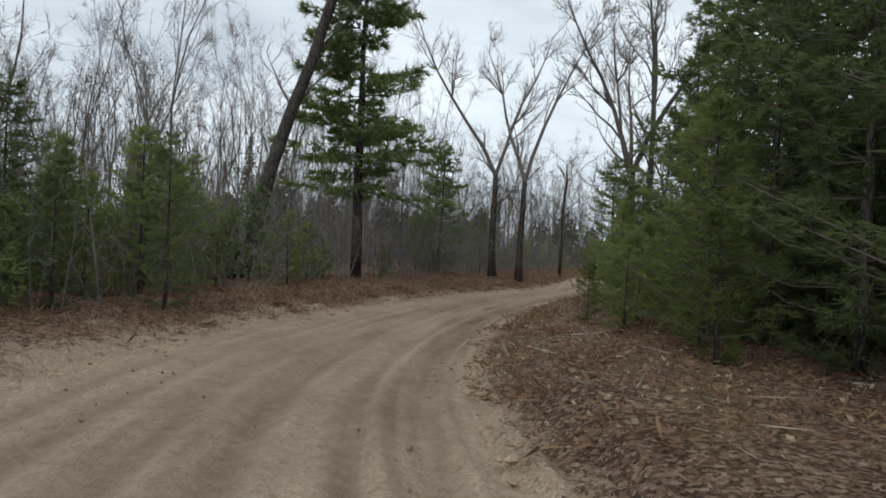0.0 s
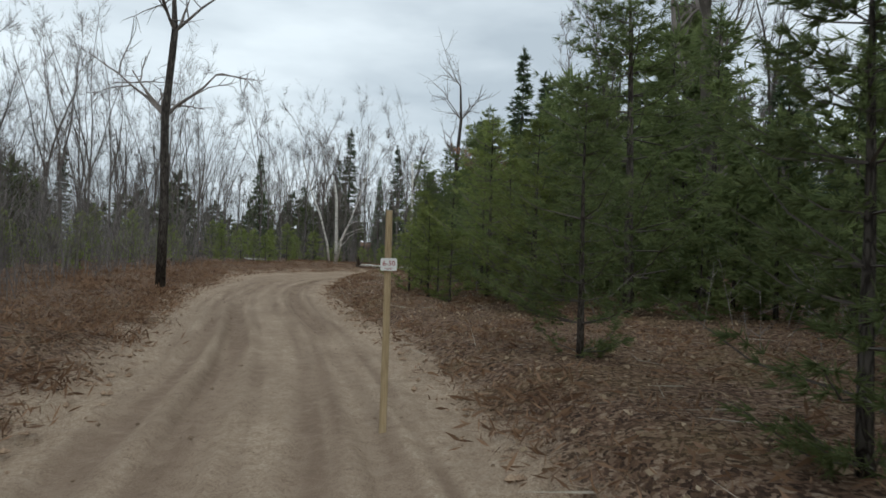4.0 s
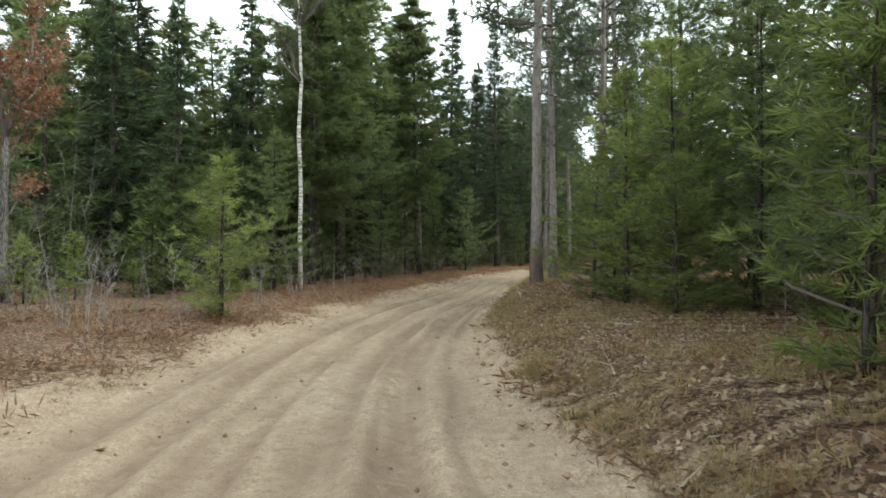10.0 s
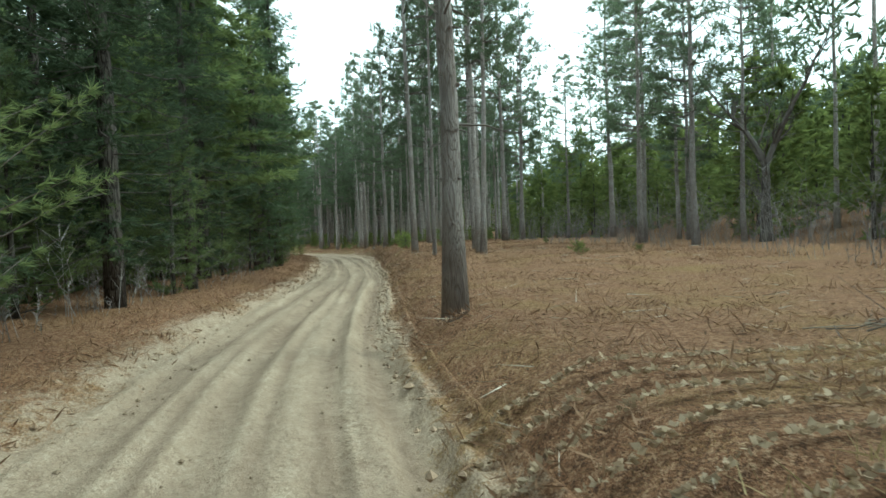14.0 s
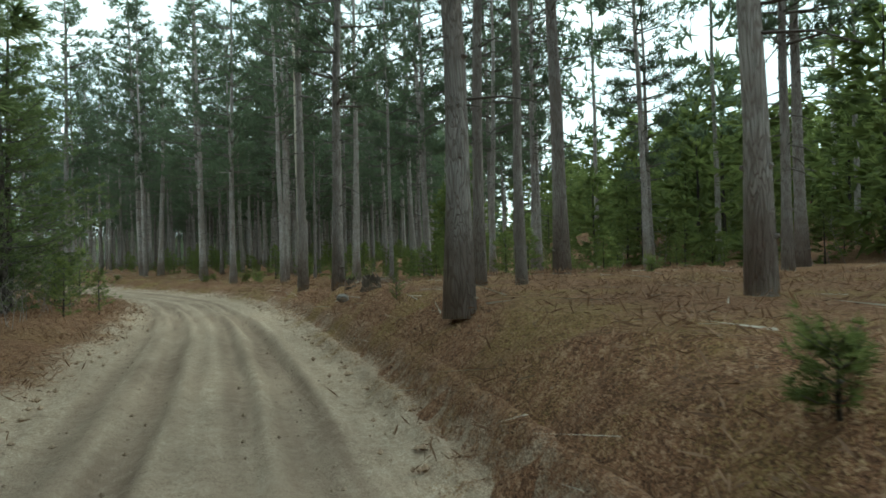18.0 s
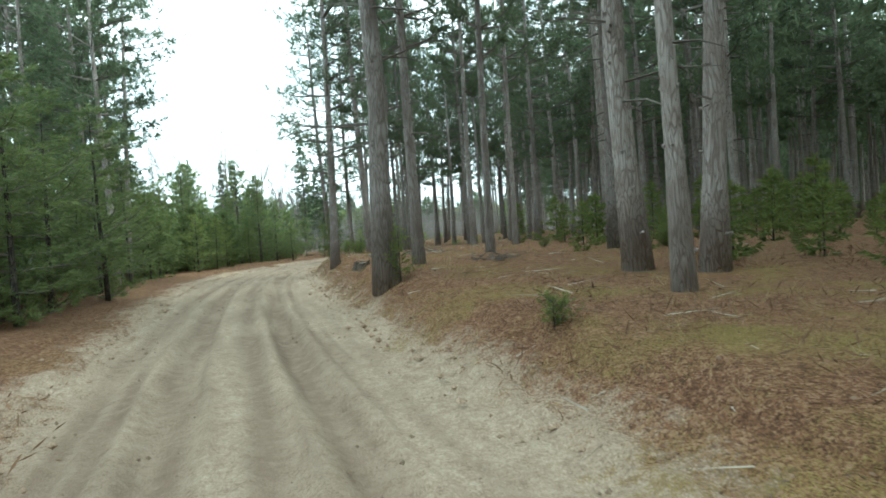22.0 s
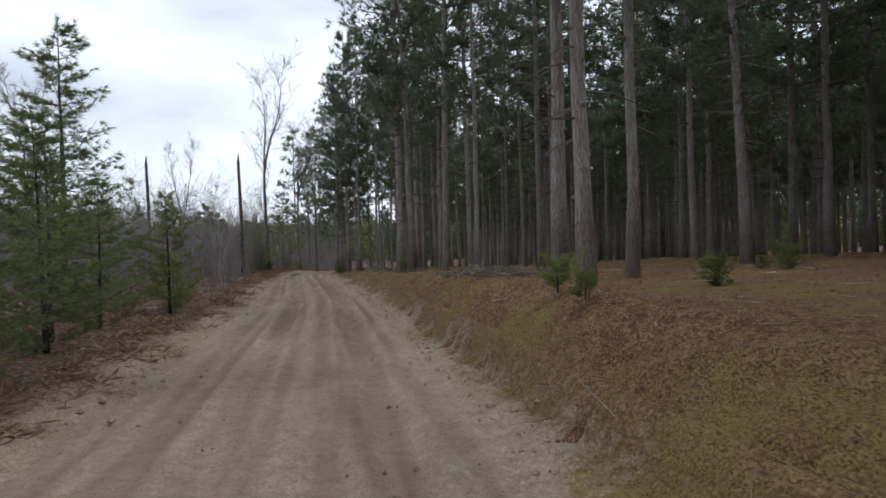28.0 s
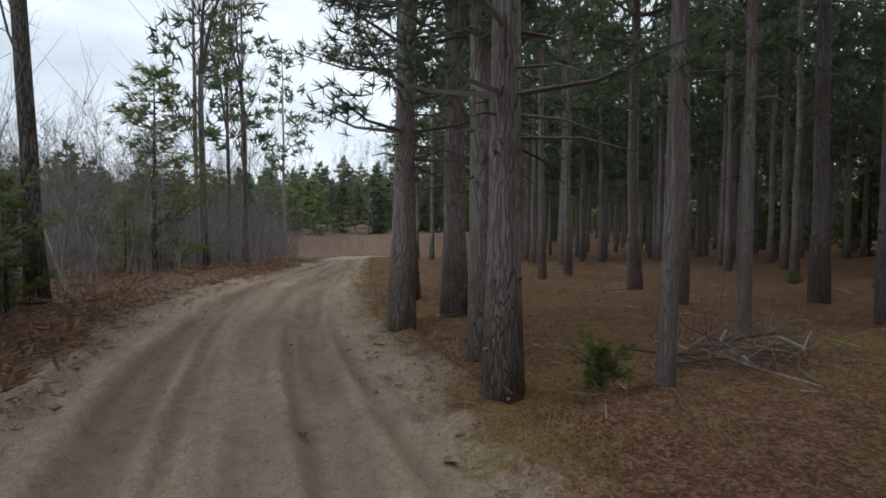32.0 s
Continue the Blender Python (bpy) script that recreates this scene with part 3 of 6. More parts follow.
# ---- kinds of trees ----
def red_pine(seed, h=19.0, r=0.17, crown_from=0.52, dense=1.0, stubs=10, lean=0.01, limb=2.3, per=5, wide=0.095, long=0.40, sides=10):
    rng = np.random.RandomState(seed)
    thing = new("red_pine")
    pts = trunk_points(h, rng.randn(2) * lean, rng, 12)
    z = np.linspace(0, 1, 12)
    rad = r * (1.0 - 0.78 * z) * (1 + 0.38 * np.exp(-z * 26))
    g = Geo()
    g.tube(pts, rad, sides, lumpy=0.06, rng=rng)
    # knots where whorls of limbs were shed
    for k in range(int(h * crown_from / 0.62) if stubs else 0):
        hz = (k + 0.6 + 0.2 * rng.rand()) * 0.62
        for q in range(2):
            a = rng.rand() * 6.28
            c = np.array([np.interp(hz, pts[:, 2], pts[:, 0]), np.interp(hz, pts[:, 2], pts[:, 1]), hz])
            rr = np.interp(hz / h, z, rad)
            d = np.array([math.cos(a), math.sin(a), 0.25])
            g.tube([c + d * rr * 0.8, c + d * (rr + 0.035)], [0.035, 0.02], 4)
    g.make("trunk", M["pine_bark"], thing, smooth=True)
    wood, leaf = Geo(), Geo()
    bp, bd = [], []
    zc = h * crown_from
    while zc < h - 0.3:
        u = (zc / h - crown_from) / (1 - crown_from)
        reach = limb * (0.55 + 0.9 * u if u < 0.35 else 1.15 * (1 - u) + 0.12)
        c = np.array([np.interp(zc, pts[:, 2], pts[:, 0]), np.interp(zc, pts[:, 2], pts[:, 1]), zc])
        for q in range(rng.randint(3, 6)):
            a = rng.rand() * 6.28
            ln = reach * (0.65 + 0.5 * rng.rand())
            d = np.array([math.cos(a), math.sin(a), 0.05 + 0.35 * rng.rand() * (0.3 + u)])
            e1, e2 = c + d * ln * 0.55, c + d * ln + (0, 0, 0.12 * ln)
            if stubs:
                wood.tube([c, e1, e2], [0.035, 0.022, 0.008], 3, cap=False)
            for k in range(int((4 + ln * 2.2) * dense)):
                t = 0.4 + 0.62 * rng.rand() ** 0.7
                bp.append(c + (e2 - c) * t + rng.randn(3) * (0.18, 0.18, 0.10) * (0.6 + ln * 0.25))
                bd.append(d * 0.7 + (0, 0, 0.25))
        zc += 0.62
    bp, bd = np.repeat(bp, per, 0), np.repeat(bd, per, 0)
    leaf.blades(bp, bd + rng.randn(len(bp), 3) * 0.75, long * (0.75 + 0.5 * rng.rand(len(bp))), wide, rng)
    if stubs:
        for k in range(stubs):
            hz = h * (0.12 + (crown_from - 0.10) * rng.rand() ** 0.6)
            c = np.array([np.interp(hz, pts[:, 2], pts[:, 0]), np.interp(hz, pts[:, 2], pts[:, 1]), hz])
            a, ln = rng.rand() * 6.28, 0.25 + 1.2 * rng.rand() ** 2
            d = np.array([math.cos(a), math.sin(a), -0.1 + 0.2 * rng.randn()])
            wood.tube([c, c + d * ln * 0.6, c + d * ln + (0, 0, -0.1 * ln)], [0.022, 0.014, 0.005], 3, cap=False)
    make_crown("crown", wood, leaf, M["twig"], M["red_pine"], thing)
    return tagged(thing, "tall straight red pine with plated grey-pink bark and high crown", "tree")


def conifer(name, seed, h, r_low, mat, label, whorl=0.42, limbs=6, droop=-0.15, start=0.06, tuft=0.2, wide=0.05, per=7, dense=1.0, bark_mat="dark_bark", taper=1.0, trunk_r=None, curl=0.2, sprig=0.10, full=0.16, wooden=True):
    """A needle tree clothed from near the ground: whorls of limbs with sprigs along them."""
    rng = np.random.RandomState(seed)
    thing = new(name)
    pts = trunk_points(h, rng.randn(2) * 0.01, rng, 9)
    g = Geo()
    tr = trunk_r or 0.011 * h + 0.015
    g.tube(pts, tr * (1.02 - np.linspace(0, 1, 9)) + 0.004, 7)
    g.make("trunk", M[bark_mat], thing, smooth=True)
    wood, leaf = Geo(), Geo()
    bp, bd = [], []
    zc = h * start
    while zc < h * 0.985:
        u = zc / h
        reach = r_low * ((1 - u) ** taper) * (0.35 + 0.65 * min(1, (u - start * 0.4) / full)) + 0.10
        c = np.array([np.interp(zc, pts[:, 2], pts[:, 0]), np.interp(zc, pts[:, 2], pts[:, 1]), zc])
        for q in range(limbs):
            a = rng.rand() * 6.28
            ln = reach * (0.4 + 0.85 * rng.rand())
            d = np.array([math.cos(a), math.sin(a), droop + 0.7 * u * abs(droop) + 0.12 * rng.randn()])
            e1 = c + d * ln * 0.5
            e2 = c + d * ln + (0, 0, curl * ln)
            if wooden:
                wood.tube([c, e1, e2], [0.010 + 0.004 * ln, 0.007 + 0.003 * ln, 0.003], 3, cap=False)
            side = np.cross(d, (0, 0, 1.0))
            for k in range(int((3 + ln * 6.5) * dense)):
                t = 0.18 + 0.84 * rng.rand()
                m = c * (1 - t) ** 2 + 2 * e1 * t * (1 - t) + e2 * t * t
                w = (rng.rand() - 0.5) * 2 * sprig * (0.5 + ln) * (1.1 - 0.7 * t)
                p = m + side * w + (0, 0, 0.05 * rng.randn())
                bp.append(p)
                bd.append(d * 0.9 + side * np.sign(w) * 0.5)
        zc += whorl * (0.75 + 0.5 * rng.rand()) * (1 - 0.35 * u)
    for k in range(4):
        bp.append(pts[-1] - (0, 0, 0.1 * k))
        bd.append(np.array((0, 0, 1.6)))
    bp, bd = np.repeat(bp, per, 0), np.repeat(bd, per, 0)
    bd = bd + rng.randn(len(bp), 3) * (0.6, 0.6, 0.45)
    leaf.blades(bp, bd, tuft * (0.7 + 0.6 * rng.rand(len(bp))), wide, rng)
    make_crown("crown", wood, leaf, M["twig"], M[mat], thing)
    return tagged(thing, label, "tree")


def bare_tree(name, seed, h, r, mat, label, fork=0.45, spread=0.55, depth=4, lean=(0, 0), kids=3, leaves=0, twig="twig", up=0.55):
    """A leafless broadleaf tree: a trunk that divides into steep stems, limbs along them, branches and fine twigs; some keep dead leaves."""
    rng = np.random.RandomState(seed)
    thing = new(name)
    trunk, wood, leaf = Geo(), Geo(), Geo()
    pts = trunk_points(h * fork, lean, rng, 7, 0.12)
    trunk.tube(pts, r * (1 - 0.35 * np.linspace(0, 1, 7)) * (1 + 0.4 * np.exp(-np.linspace(0, 1, 7) * 14)), 9, lumpy=0.08, rng=rng)
    tip_p, tip_d, tip_l = [], [], []

    def run(p, d, ln, r0, r1, n, wander, lift, sides):
        """One crooked shoot; returns its line and way at every joint."""
        line, ways, q = [np.array(p)], [], np.array(p)
        for i in range(n):
            d = d + rng.randn(3) * wander + (0, 0, lift)
            d = d / np.linalg.norm(d)
            q = q + d * ln / n
            line.append(q)
            ways.append(d)
        wood.tube(line, np.linspace(r0, r1, n + 1), sides, cap=False)
        return line, ways + [ways[-1]]

    def limb(p, d, ln, rad):
        line, ways = run(p, d, ln, rad, rad * 0.3, 4, 0.13, 0.07, 4 if depth > 3 else 3)
        for i in range(2 + 2 * (depth - 1)):
            j = rng.randint(1, 5)
            sub, sub_d = run(line[j], ways[j] + rng.randn(3) * 0.55, ln * rng.uniform(0.3, 0.55), rad * 0.32, rad * 0.12, 3, 0.14, 0.08, 3)
            for k in range(2 * depth):
                m = rng.randint(1, 4)
                tip_p.append(sub[m])
                tip_d.append(sub_d[m] + rng.randn(3) * 0.45 + (0, 0, 0.15))
                tip_l.append(rng.uniform(0.4, 1.0) * (0.12 + 0.045 * h))

    lead = np.array([lean[0], lean[1], 1.0])
    for i in range(max(2, kids - 1)):
        a = 6.28 * i / max(2, kids - 1) + rng.rand()
        out = spread * rng.uniform(0.35, 0.8)
        line, ways = run(pts[-1], lead + (math.cos(a) * out, math.sin(a) * out, up * 0.5), h * (1 - fork) * rng.uniform(0.8, 1.0), r * 0.58, r * 0.10, 6, 0.10, 0.05, 6 if depth > 3 else 4)
        for k in range(3 * depth - 2):
            j = rng.randint(1, 7)
            b = rng.rand() * 6.28
            limb(line[j], ways[j] * 0.7 + (math.cos(b) * spread, math.sin(b) * spread, up * 0.6), h * rng.uniform(0.10, 0.19) * (1.25 - 0.1 * j), r * (0.30 - 0.03 * j))
    for k in range(2 * kids):
        j = rng.randint(3, 7)
        b = rng.rand() * 6.28
        limb(pts[j], lead * 0.5 + (math.cos(b) * spread, math.sin(b) * spread, up * 0.5), h * rng.uniform(0.10, 0.18), r * 0.20)
    wood.blades(tip_p, tip_d, np.array(tip_l), 0.006 + 0.0007 * h, rng)
    trunk.make("trunk", M[mat], thing, smooth=True)
    if leaves:
        lp, ld = np.repeat(tip_p, leaves // 4, 0), np.repeat(tip_d, leaves // 4, 0)
        lp = lp + ld * rng.rand(len(lp), 1) * 0.3 + rng.randn(len(lp), 3) * 0.04
        leaf.blades(lp, rng.randn(len(lp), 3) + (0, 0, -0.6), 0.10, 0.06, rng, kite=True)
    make_crown("crown", wood, leaf, M[twig], M["oak_leaf"], thing)
    return tagged(thing, label, "tree")


def merged(name, picks, label, category, mats=None):
    """Many far trees as one mesh: picks are (template, x, y, turn, size)."""
    vs, loops, counts, mat_ids, slots, n0 = [], [], [], [], [], 0
    cache = {}
    for ob, x, y, turn, size in picks:
        if ob not in cache:
            parts_of = []
            for c in ob.children:
                me = c.data
                v = np.zeros(len(me.vertices) * 3)
                me.vertices.foreach_get("co", v)
                li_, ct, mi = np.zeros(len(me.loops), int), np.zeros(len(me.polygons), int), np.zeros(len(me.polygons), int)
                me.loops.foreach_get("vertex_index", li_)
                me.polygons.foreach_get("loop_total", ct)
                me.polygons.foreach_get("material_index", mi)
                for m_ in me.materials:
                    if m_ not in slots:
                        slots.append(m_)
                lut = np.array([slots.index(m_) for m_ in me.materials])
                parts_of.append((v.reshape(-1, 3), li_, ct, lut[mi]))
            cache[ob] = parts_of
        c, s_ = math.cos(turn) * size, math.sin(turn) * size
        z = down(x, y) - 0.05
        for v, li_, ct, mi in cache[ob]:
            vs.append(np.stack([v[:, 0] * c - v[:, 1] * s_ + x, v[:, 0] * s_ + v[:, 1] * c + y, v[:, 2] * size + z], 1))
            loops.append(li_ + n0)
            counts.append(ct)
            mat_ids.append(mi)
            n0 += len(v)
    V, Lp, Ct, Mi = np.concatenate(vs), np.concatenate(loops), np.concatenate(counts), np.concatenate(mat_ids)
    me = bpy.data.meshes.new(name)
    me.vertices.add(len(V))
    me.vertices.foreach_set("co", V.ravel())
    me.loops.add(len(Lp))
    me.loops.foreach_set("vertex_index", Lp)
    me.polygons.add(len(Ct))
    me.polygons.foreach_set("loop_start", np.concatenate([[0], np.cumsum(Ct)[:-1]]))
    me.polygons.foreach_set("loop_total", Ct)
    for m_ in slots:
        me.materials.append(m_)
    me.polygons.foreach_set("material_index", Mi)
    me.update(calc_edges=True)
    return tagged(new(name, me), label, category, kind="stuff")


def put(ob, x, y, turn=0.0, size=1.0, lean=(0, 0), z=None, group=""):
    """A copy of a template tree, set upright on the ground."""
    z = down(x, y) if z is None else z
    m = Matrix.Translation((x, y, z)) @ Euler((lean[0], lean[1], turn)).to_matrix().to_4x4()
    c = copy_thing(ob, m)
    girth = size * (0.92 if group.startswith("red pines of") else 1.0)
    c.scale = (girth, girth, size)
    if group:
        c["group"] = group
    return c


# ---- ground and road ----
def steps(lo, hi, fine, grow, reach):
    inner = list(np.arange(lo, hi, fine))
    out, gap, x = [], fine, hi
    while x < hi + reach:
        out.append(x)
        gap *= grow
        x += gap
    low, gap, x = [], fine, lo - fine
    while x > lo - reach:
        low.append(x)
        gap *= grow
        x -= gap
    return np.array(low[::-1] + inner + out)


gx = steps(LINE[:, 0].min() - 20, LINE[:, 0].max() + 20, 0.7, 1.25, 2200)
gy = steps(LINE[:, 1].min() - 20, LINE[:, 1].max() + 20, 0.7, 1.25, 2200)
GX, GY = np.meshgrid(gx, gy)
gxy = np.stack([GX.ravel(), GY.ravel()], 1)
g_s, g_d = nearest(gxy)
gz = ground_height(gxy, dip=True)
nx, ny = len(gx), len(gy)
idx = np.arange(nx * ny).reshape(ny, nx)
quads = np.stack([idx[:-1, :-1], idx[:-1, 1:], idx[1:, 1:], idx[1:, :-1]], -1).reshape(-1, 4)
ground = mesh_object("ground", np.column_stack([gxy, gz]), quads.tolist(), M["ground"], smooth=True)
for key, values in (("needle", needle_zone(g_s, g_d)), ("moss", moss_zone(g_s, g_d))):
    ground.data.attributes.new(key, "FLOAT", "POINT").data.foreach_set("value", values.astype(np.float32))
tagged(ground, "forest floor of brown leaf litter, rusty pine needles and patches of moss", "ground", kind="structure")

# the track: ruts pressed into sand, a low ridge of loose sand along each edge
rows_s = np.arange(-6, ALONG[-1] - 2, 0.17)
cols = np.linspace(-1.42, 1.42, 81)
cx = np.stack([np.interp(rows_s, ALONG, LINE[:, k]) for k in range(3)], 1)
rt = np.stack([np.interp(rows_s, ALONG, RIGHT[:, k]) for k in range(2)], 1)
rt /= np.linalg.norm(rt, axis=1)[:, None]
el, er = edge_left(rows_s), edge_right(rows_s)
wig = 0.16 * ripple(rows_s, rows_s * 0, 0.5, 11)
D = np.where(cols[None, :] < 0, cols[None, :] * el[:, None], cols[None, :] * er[:, None])
Q = np.abs(cols)[None, :] + 0 * D
SS = rows_s[:, None] + 0 * D
rut_depth, track = np.zeros_like(D), np.zeros_like(D)
# wheel lines: two deep pairs, then single passes that wander across them
for off, wide, deep, seed in ((-1.55, 0.17, 0.06, 1), (-0.85, 0.20, 0.085, 2), (0.05, 0.16, 0.04, 3), (0.72, 0.20, 0.095, 4), (-2.3, 0.16, 0.05, 5),
                              (-1.2, 0.09, 0.03, 6), (-0.45, 0.08, 0.028, 7), (0.4, 0.09, 0.03, 8), (1.05, 0.08, 0.028, 9), (-1.9, 0.09, 0.03, 10), (-2.9, 0.14, 0.04, 11)):
    line = off + (0.22 if wide > 0.1 else 0.42) * ripple(rows_s, rows_s * 0, 0.13, 20 + seed) + wig * 0.5
    amp = np.clip(0.75 + 0.8 * ripple(rows_s, rows_s * 0, 0.25, 30 + seed), 0.05, 1.4)
    x = (D - line[:, None]) / wide
    press = amp[:, None] * np.exp(-x ** 4)
    rut_depth += deep * press
    track = np.maximum(track, press * (1.0 if wide > 0.1 else 0.8))
    rut_depth -= amp[:, None] * deep * 0.6 * (np.exp(-((np.abs(x) - 1.6) / 0.5) ** 2))
xy = cx[:, None, :2] + rt[:, None, :] * D[:, :, None]
flat = xy.reshape(-1, 2)
zg = (base_height(flat) + rise(*nearest(flat))).reshape(D.shape)
inside = np.clip((1.02 - Q) / 0.25, 0, 1)
ridge = 0.11 * np.exp(-((Q - 1.05) / 0.09) ** 2) * np.clip(0.6 + 0.8 * ripple(SS, D, 0.7, 41), 0, 1.5)
streak = np.array([noise.noise((d * 5.0, s * 0.33, 0)) + 0.6 * noise.noise((d * 12.0, s * 0.8, 7)) for s, d in zip(SS.ravel(), D.ravel())]).reshape(D.shape)
lump = np.array([noise.noise((x * 3.1, y * 3.1, 5)) + 0.8 * noise.noise((x * 6.5, y * 6.5, 9)) for x, y in flat]).reshape(D.shape)
shoulder = np.exp(-((Q - 1.0) / 0.2) ** 2)
Z = zg - 0.04 - rut_depth * inside + ridge + 0.022 * streak * inside + lump * (0.014 + 0.075 * shoulder) + 0.05 * np.clip((Q - 0.98) / 0.1, 0, 1)
Z = np.where(Q > 1.33, Z - (Q - 1.33) * 2.2, Z)
nr, nc = D.shape
idx = np.arange(nr * nc).reshape(nr, nc)
quads = np.stack([idx[:-1, :-1], idx[:-1, 1:], idx[1:, 1:], idx[1:, :-1]], -1).reshape(-1, 4)
road = mesh_object("road", np.column_stack([flat, Z.ravel()]), quads.tolist(), M["road"], smooth=True)
r_s, r_d = SS.ravel(), D.ravel()
damp_of = (0.30 + 0.65 * track + 0.45 * streak) * np.clip((1.0 - Q) / 0.3, 0, 1)
for key, values in (("needle", needle_zone(r_s, r_d)), ("moss", moss_zone(r_s, r_d)), ("lateral", Q.ravel()), ("rut", damp_of.clip(0, 1).ravel())):
    road.data.attributes.new(key, "FLOAT", "POINT").data.foreach_set("value", values.astype(np.float32))
tagged(road, "rutted track of pale sand with damp tyre ruts and loose ridged edges", "road", kind="structure")


# ---- template trees ----
P_RED = [red_pine(100 + i, h=14.0 + 0.9 * i, r=0.15, crown_from=0.30 + 0.05 * (i % 3), stubs=26 + 6 * (i % 3), dense=2.0, limb=3.0, per=10, wide=0.036, long=0.28) for i in range(5)]
P_EDGE = [red_pine(120 + i, h=16 + i, r=0.17, crown_from=0.18 + 0.04 * i, limb=3.0, stubs=16, dense=2.6, per=10, wide=0.024, long=0.20) for i in range(2)]
P_FAR = [red_pine(130 + i, h=14.5 + 1.2 * i, r=0.13, crown_from=0.36, dense=0.8, stubs=0, limb=2.5, per=4, wide=0.13, long=0.5, sides=6) for i in range(2)]
P_WHITE = [conifer("white_pine", 140 + i, 6.0 + 2.5 * i, 2.3 + 0.35 * i, "white_pine", "bushy young white pine with soft green needles to the ground", whorl=0.55, limbs=6, droop=0.10, tuft=0.30, wide=0.052, per=6, dense=1.0, curl=0.22, taper=0.65, sprig=0.19, start=0.02, full=0.05) for i in range(4)]
P_NEAR = [conifer("white_pine", 140 + i, 6.0 + 2.5 * i, 2.3 + 0.35 * i, "white_pine", "bushy young white pine with soft green needles to the ground", whorl=0.5, limbs=6, droop=0.10, tuft=0.20, wide=0.020, per=13, dense=1.35, curl=0.22, taper=0.65, sprig=0.2, start=0.02, full=0.05) for i in range(4)]
P_LOW = [conifer("white_pine", 150 + i, 8.0 + 3 * i, 2.5 + 0.4 * i, "white_pine", "bushy white pine standing back in the wood", whorl=0.7, limbs=6, droop=0.08, tuft=0.5, wide=0.12, per=4, dense=0.7, curl=0.2, taper=0.6, sprig=0.2, start=0.02, full=0.05) for i in range(2)]
P_SAP = [conifer("pine_sapling", 160 + i, 2.6 + 0.9 * i, 1.15 + 0.2 * i, "sapling_pine", "small yellow-green pine sapling with open whorls", whorl=0.30, limbs=5, droop=0.15, tuft=0.17, wide=0.018, per=10, dense=1.4, start=0.03, full=0.06, curl=0.22, taper=0.7, sprig=0.17) for i in range(3)]
P_SPRUCE = [conifer("spruce", 180 + i, 11.0 + 3 * i, 1.9 + 0.25 * i, "spruce", "dark narrow spruce with drooping limbs and a pointed top", whorl=0.5, limbs=6, droop=-0.24, tuft=0.38, wide=0.09, per=5, dense=0.85, curl=0.16, taper=0.95, sprig=0.13) for i in range(3)]
P_FINE = [conifer("spruce", 180 + i, 11.0 + 3 * i, 1.9 + 0.25 * i, "spruce", "dark narrow spruce with drooping limbs and a pointed top", whorl=0.42, limbs=7, droop=-0.24, tuft=0.22, wide=0.028, per=9, dense=1.5, curl=0.16, taper=0.95, sprig=0.16) for i in range(3)]
P_SEED = [conifer("pine_seedling", 200 + i, 0.5 + 0.2 * i, 0.48 + 0.15 * i, "sapling_pine", "knee-high pine seedling among the needles", whorl=0.14, limbs=5, droop=0.25, tuft=0.11, wide=0.012, per=12, dense=2.4, start=0.06, curl=0.25, taper=0.5) for i in range(2)]
P_BARE = [bare_tree("bare_tree", 220 + i, 11.0 + 1.5 * i, 0.09 + 0.02 * i, "grey_bark", "slender leafless grey-barked tree with fine twigs", fork=0.40 + 0.08 * (i % 2), spread=0.42) for i in range(4)]
P_OAK = [bare_tree("leafless_oak", 240 + i, 14.0, 0.19, "dark_bark", "tall leafless oak with dark crooked limbs", fork=0.36, spread=0.75, up=0.35) for i in range(2)]
P_TALL = [conifer("white_pine", 260 + i, 15.0 + i, 3.8 - 0.4 * i, "white_pine", "tall white pine with level limbs above a bare dark trunk", whorl=0.7, limbs=7, droop=0.02, tuft=0.36, wide=0.065, per=8, dense=1.8, start=0.24 + 0.05 * i, curl=0.10, taper=0.5, trunk_r=0.24, sprig=0.24) for i in range(2)]
P_YOUNG = [conifer("young_pine", 268 + i, 5.0 + 2 * i, 1.9, "young_pine", "", whorl=0.6, limbs=5, droop=0.1, tuft=0.55, wide=0.17, per=4, dense=0.45, curl=0.2, taper=0.6, sprig=0.2, start=0.02, full=0.05, wooden=False) for i in range(2)]
P_BUSH = [conifer("pine_bush", 290 + i, 5.0 + 2 * i, 2.3, "white_pine", "", whorl=0.5, limbs=6, droop=0.1, tuft=0.42, wide=0.14, per=4, dense=0.5, curl=0.2, taper=0.55, sprig=0.22, start=0.01, full=0.03, wooden=False) for i in range(2)]
P_MASS = [conifer("far_conifer", 275 + i, 8.0 + 2 * i, 2.6, "red_pine" if i else "white_pine", "", whorl=0.95, limbs=5, droop=0.0, tuft=1.0, wide=0.42, per=3, dense=0.4, curl=0.1, taper=0.55, sprig=0.2, start=0.02, full=0.05, wooden=False) for i in range(2)]
P_THIN = [bare_tree("far_bare_tree", 280 + i, 10.0 + 2 * i, 0.08, "grey_bark", "", fork=0.35, spread=0.45, depth=3, kids=2) for i in range(4)]
TEMPLATES = P_RED + P_EDGE + P_FAR + P_WHITE + P_NEAR + P_FINE + P_LOW + P_SAP + P_SPRUCE + P_SEED + P_BARE + P_OAK + P_TALL + P_YOUNG + P_BUSH + P_MASS + P_THIN

FINER = dict(zip(P_WHITE + P_SPRUCE + P_LOW, P_NEAR + P_FINE + P_NEAR[1:3]))
rng = np.random.RandomState(7)
taken = []


